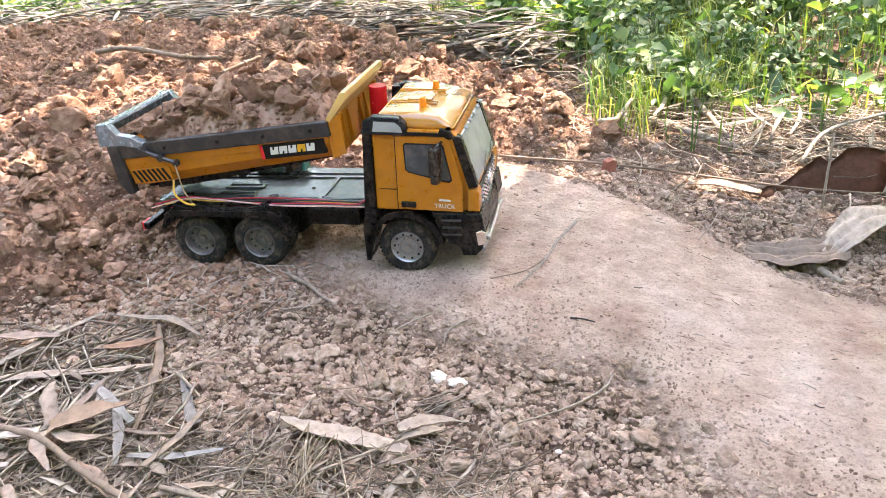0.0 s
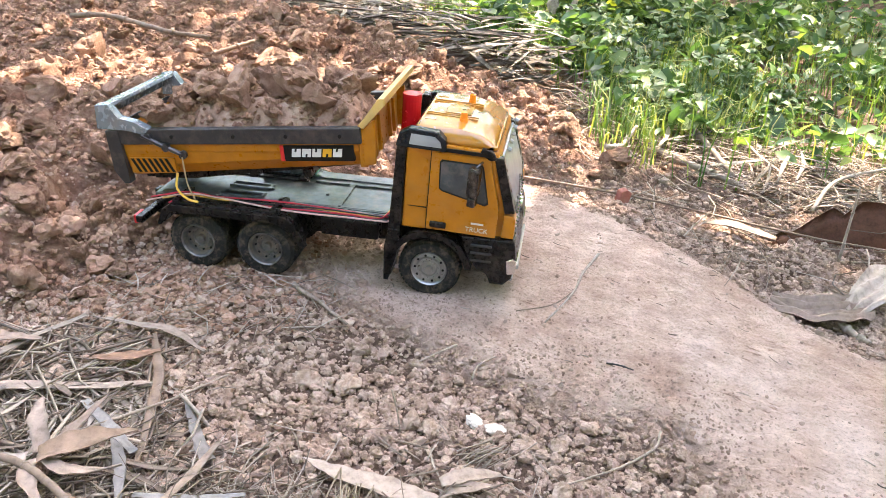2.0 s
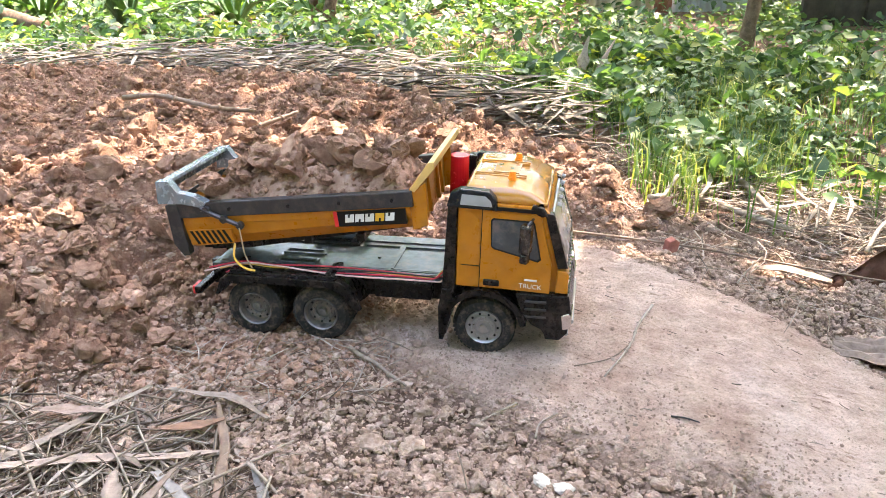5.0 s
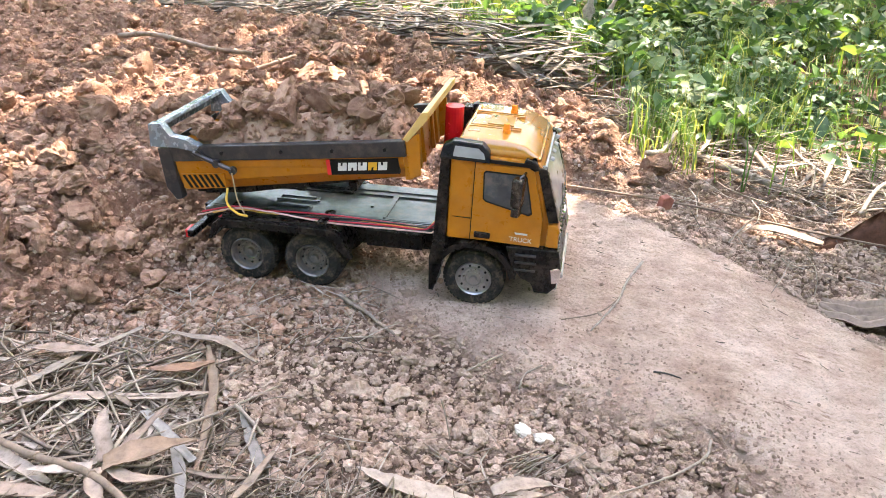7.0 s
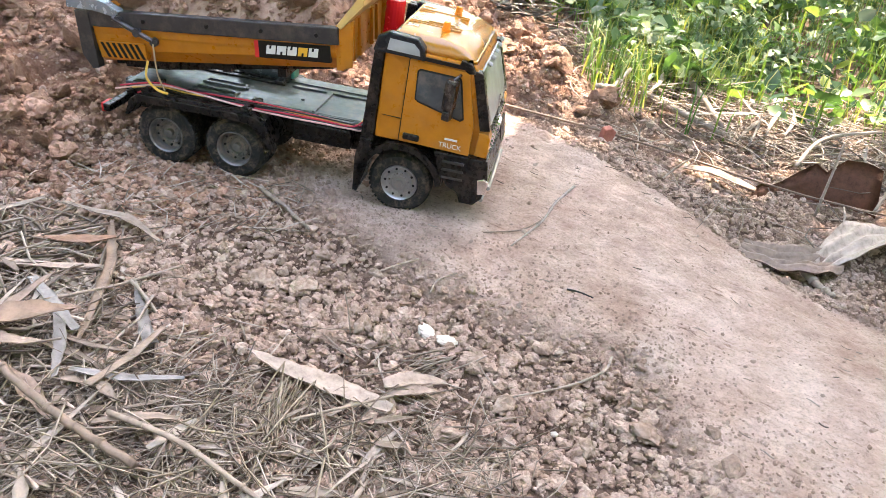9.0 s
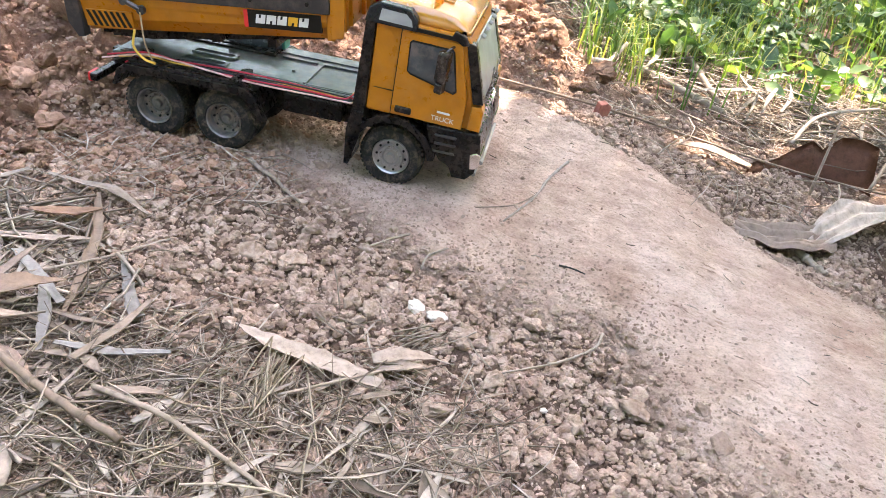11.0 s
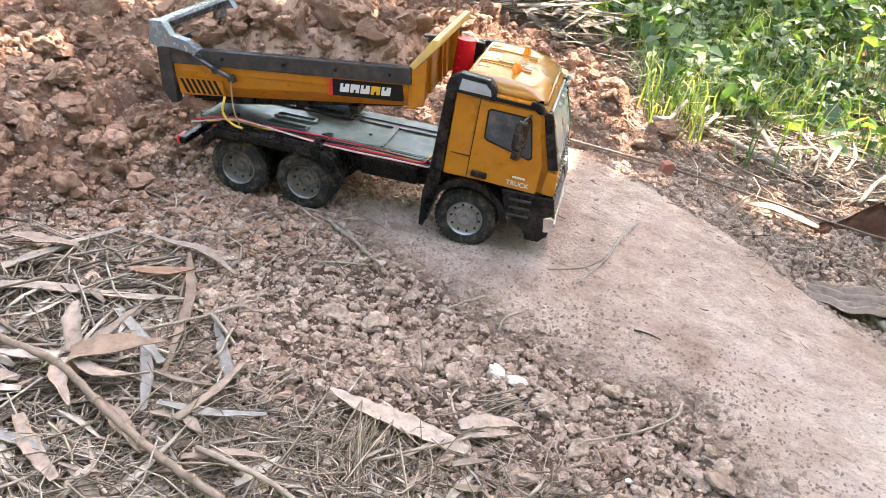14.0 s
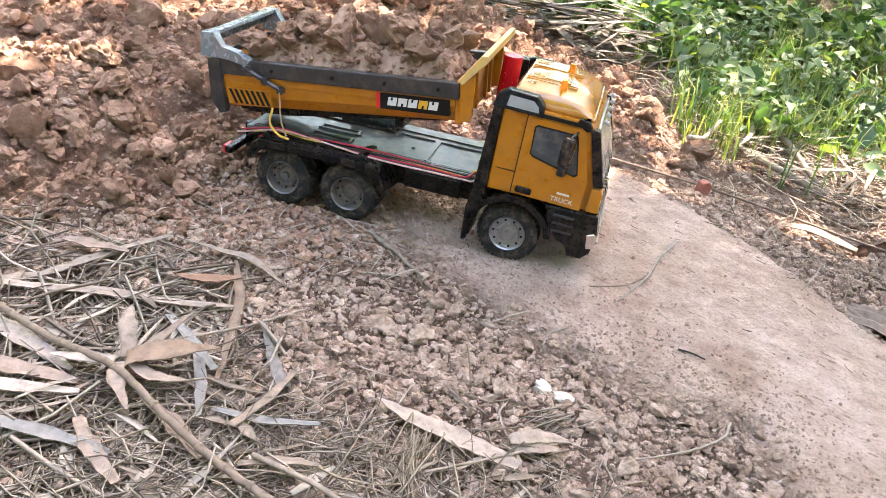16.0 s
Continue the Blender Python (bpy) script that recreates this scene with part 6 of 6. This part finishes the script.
# trunk foot is in view; limbs and foliage are unseen, added to block the sun
tree = root("tree", Matrix.Identity(4), "slender leaning tree, with unseen foliage and limbs added to shade the ground", "tree")
tr = trunk("trunk", "", [(1.235, 3.535, -0.1), (1.27, 3.56, 0.2), (1.33, 3.6, 0.6), (1.36, 3.5, 1.4), (1.2, 3.1, 2.4)], 0.034, 0.02)
tr.parent = tree
for k, e in enumerate([(0.2, 1.9, 2.7), (1.6, 1.9, 2.8), (0.9, 3.9, 3.0), (-0.6, 2.6, 2.9), (2.0, 3.1, 2.9)]):
    bm = bmesh.new()
    tube(bm, curve_points([(1.2, 3.1, 2.35), tuple((np.array((1.2, 3.1, 2.35)) + np.array(e)) / 2 + np.array((0, 0, 0.15))), e], 6), 0.018, 7, 0.005)
    part("limb", bm, BARK, tree, smooth=True)
SUN_SHIFT = np.array([to_sun.x / to_sun.z, to_sun.y / to_sun.z])


def shade(x, y):
    """How thickly the unseen leaves are set to shade a place on the ground."""
    front = 0.92 * (1 - ss(1.1, 1.26, y + 0.2 * x)) * ss(-0.72, -0.52, x + 0.25 * (y - 0.6))
    cab = 0.95 * np.exp(-(((x + 0.17) / 0.27) ** 4 + ((y - 1.02) / 0.19) ** 4))
    blob = lambda px, py, rx, ry: np.exp(-((x - px) / rx) ** 2 - ((y - py) / ry) ** 2)
    gaps = blob(-0.82, 1.42, 0.26, 0.28) + blob(-0.45, 1.72, 0.3, 0.12) + blob(0.1, 1.66, 0.3, 0.27) + blob(-0.72, 0.95, 0.09, 0.12)
    heap = 0.34 * pile_mask(x, y) * (1 - 0.6 * ss(0.05, 0.35, fbm(x, y, 3.4, 3, 95))) * np.clip(1 - 1.3 * gaps, 0, 1)
    dapple = np.maximum(heap, (0.20 + 0.06 * ss(0.45, 0.9, x)) * (1 - ss(0.0, 0.35, fbm(x, y, 2.6, 3, 91))) * np.clip(1 - 1.2 * gaps, 0, 1))
    return np.clip(np.maximum(np.maximum(front, cab), dapple), 0, 1)


g = np.random.default_rng(92)
n = 38000
cx, cy, cz = g.uniform(-2.4, 2.6, n), g.uniform(-0.6, 5.0, n), g.uniform(2.35, 3.1, n)
keep = g.random(n) < shade(cx, cy)
cx, cy, cz = cx[keep], cy[keep], cz[keep]
# more unseen leaves behind the camera, added to cut low sky light
back = 1800
cx = np.concatenate([cx, g.uniform(-4.5, 4.5, back)])
cy = np.concatenate([cy, g.uniform(-8.0, -3.2, back)])
cz = np.concatenate([cz, g.uniform(2.35, 3.1, back)])
leaf_size = np.concatenate([g.uniform(0.09, 0.17, len(cx) - back), g.uniform(0.2, 0.4, back)])
crown = leaf_cloud("crown", np.column_stack([cx + SUN_SHIFT[0] * cz, cy + SUN_SHIFT[1] * cz, cz]), leaf_size, FAR_GREEN, 93, "", "", 0.3, 0.7)
for key in ("label", "category", "kind"):
    if key in crown:
        del crown[key]
crown.parent = tree

for pts, r, lab in (([(-0.76, 4.5, -0.1), (-0.74, 4.52, 0.15), (-0.66, 4.55, 0.5), (-0.55, 4.6, 1.2)], 0.04, "thin dark leaning tree trunk behind the litter"), ([(-0.83, 4.6, -0.1), (-0.84, 4.6, 0.2), (-0.80, 4.6, 0.6), (-0.8, 4.6, 1.3)], 0.03, "thin grey tree trunk behind the litter")):
    sapling = root("sapling", Matrix.Identity(4), lab, "tree", "trees at the back")
    trunk("trunk", lab, pts, r, r * 0.7).parent = sapling
t = trunk("fallen_log", "", [(-3.3, 5.0, 0.22), (-2.9, 4.85, 0.13), (-2.45, 4.7, 0.03)], 0.06, 0.045)
tagged(t, "fallen brown log lying in weeds", "log")
bm = bmesh.new()
tube(bm, [(-0.575, 5.7, -0.1), (-0.57, 5.7, 0.4), (-0.565, 5.7, 1.0)], 0.03, 12)
post = part("teal_post", bm, plain("teal_paint", (0.01, 0.14, 0.15), 0.5), None, smooth=True)
tagged(post, "teal painted round post among weeds", "post")


def corrugated(name, x0, x1, y, top, mat, label):
    n = int((x1 - x0) / 0.019)
    bm = bmesh.new()
    rows = []
    for i in range(n + 1):
        x = x0 + (x1 - x0) * i / n
        yy = y + 0.012 * math.sin(2 * math.pi * x / 0.076)
        rows.append([bm.verts.new((x, yy + e, z)) for e, z in ((0, -0.12), (0, top), (0.003, top), (0.003, -0.12))])
    for a, b in zip(rows, rows[1:]):
        for j in range(4):
            bm.faces.new((a[j], b[j], b[(j + 1) % 4], a[(j + 1) % 4]))
    ob = part(name, bm, mat, None, smooth=False)
    return tagged(ob, label, "fence sheet", "corrugated fence")


TIN = plain("rusty_cream_tin", (0.42, 0.37, 0.30), 0.5, metal=0.2, spots=0.3, dust=0.6, scale=9)
RUST = plain("rust_tin", (0.22, 0.09, 0.05), 0.7, spots=0.35, scale=14)
GREY_TIN = plain("grey_tin", (0.40, 0.44, 0.46), 0.45, metal=0.3, spots=0.2, dust=0.3, scale=9)
corrugated("fence_sheet", 1.0, 1.48, 5.95, 1.5, TIN, "cream rust-stained corrugated fence sheet")
corrugated("fence_sheet", 1.485, 1.62, 5.94, 1.5, RUST, "narrow rusty corrugated fence sheet")
corrugated("fence_sheet", 1.625, 2.62, 5.96, 1.5, GREY_TIN, "grey-blue corrugated fence sheet")
bm = bmesh.new()
for k in range(9):
    box(bm, 2.12 + 0.2 * k, 2.315 + 0.2 * k, 4.9 + 0.012 * (k % 2), 4.94 + 0.012 * (k % 2), -0.15, 1.6, 0.004)
wall = part("board_wall", bm, plain("dark_weathered_board", (0.05, 0.038, 0.03), 0.8, spots=0.4, scale=12), None)
tagged(wall, "dark weathered board wall behind weeds", "wall", kind="structure")
g = np.random.default_rng(95)
n = 15000
x, y = g.uniform(-7, 8, n), g.uniform(5.6, 9.5, n)
keep = ~((x > 0.9) & (x < 2.9) & (y < 6.2))
x, y = x[keep], y[keep]
z = height(x, y, False) + (0.18 + 0.7 * ss(6.0, 8.5, y)) * g.random(len(x)) * (0.5 + vnoise(x * 1.3, y * 1.3, 3))
leaf_cloud("far_shrubs", np.column_stack([x, y, z]), g.uniform(0.07, 0.17, len(x)), FAR_GREEN, 96, "dense dark green shrubs at the back", "shrubs")

# unseen trees added at the sides and behind, blocking low sky light
g = np.random.default_rng(97)
n = 15000
ang, rad = g.uniform(radians(125), radians(415), n), g.uniform(5.5, 8.5, n)
x, y = rad * np.cos(ang + radians(0)), rad * np.sin(ang) + 1.0
z = 0.1 + 5.5 * g.random(n) ** 0.9
keep = ~((y > 2.2) & (np.abs(x) < 5.0))
x, y, z = x[keep], y[keep], z[keep]
leaf_cloud("surrounding_trees", np.column_stack([x, y, z]), g.uniform(0.25, 0.5, len(x)), FAR_GREEN, 98, "tall unseen leafy trees added around the clearing to block low sky", "trees")
# foliage above the view, added to shut off sky at the horizon ahead
n = 6000
x, y, z = g.uniform(-9, 10, n), g.uniform(9.0, 11.0, n), 0.2 + 4.5 * g.random(n)
leaf_cloud("tree_line", np.column_stack([x, y, z]), g.uniform(0.25, 0.5, n), FAR_GREEN, 99, "tall leafy tree line added behind the fence to block horizon sky", "trees")
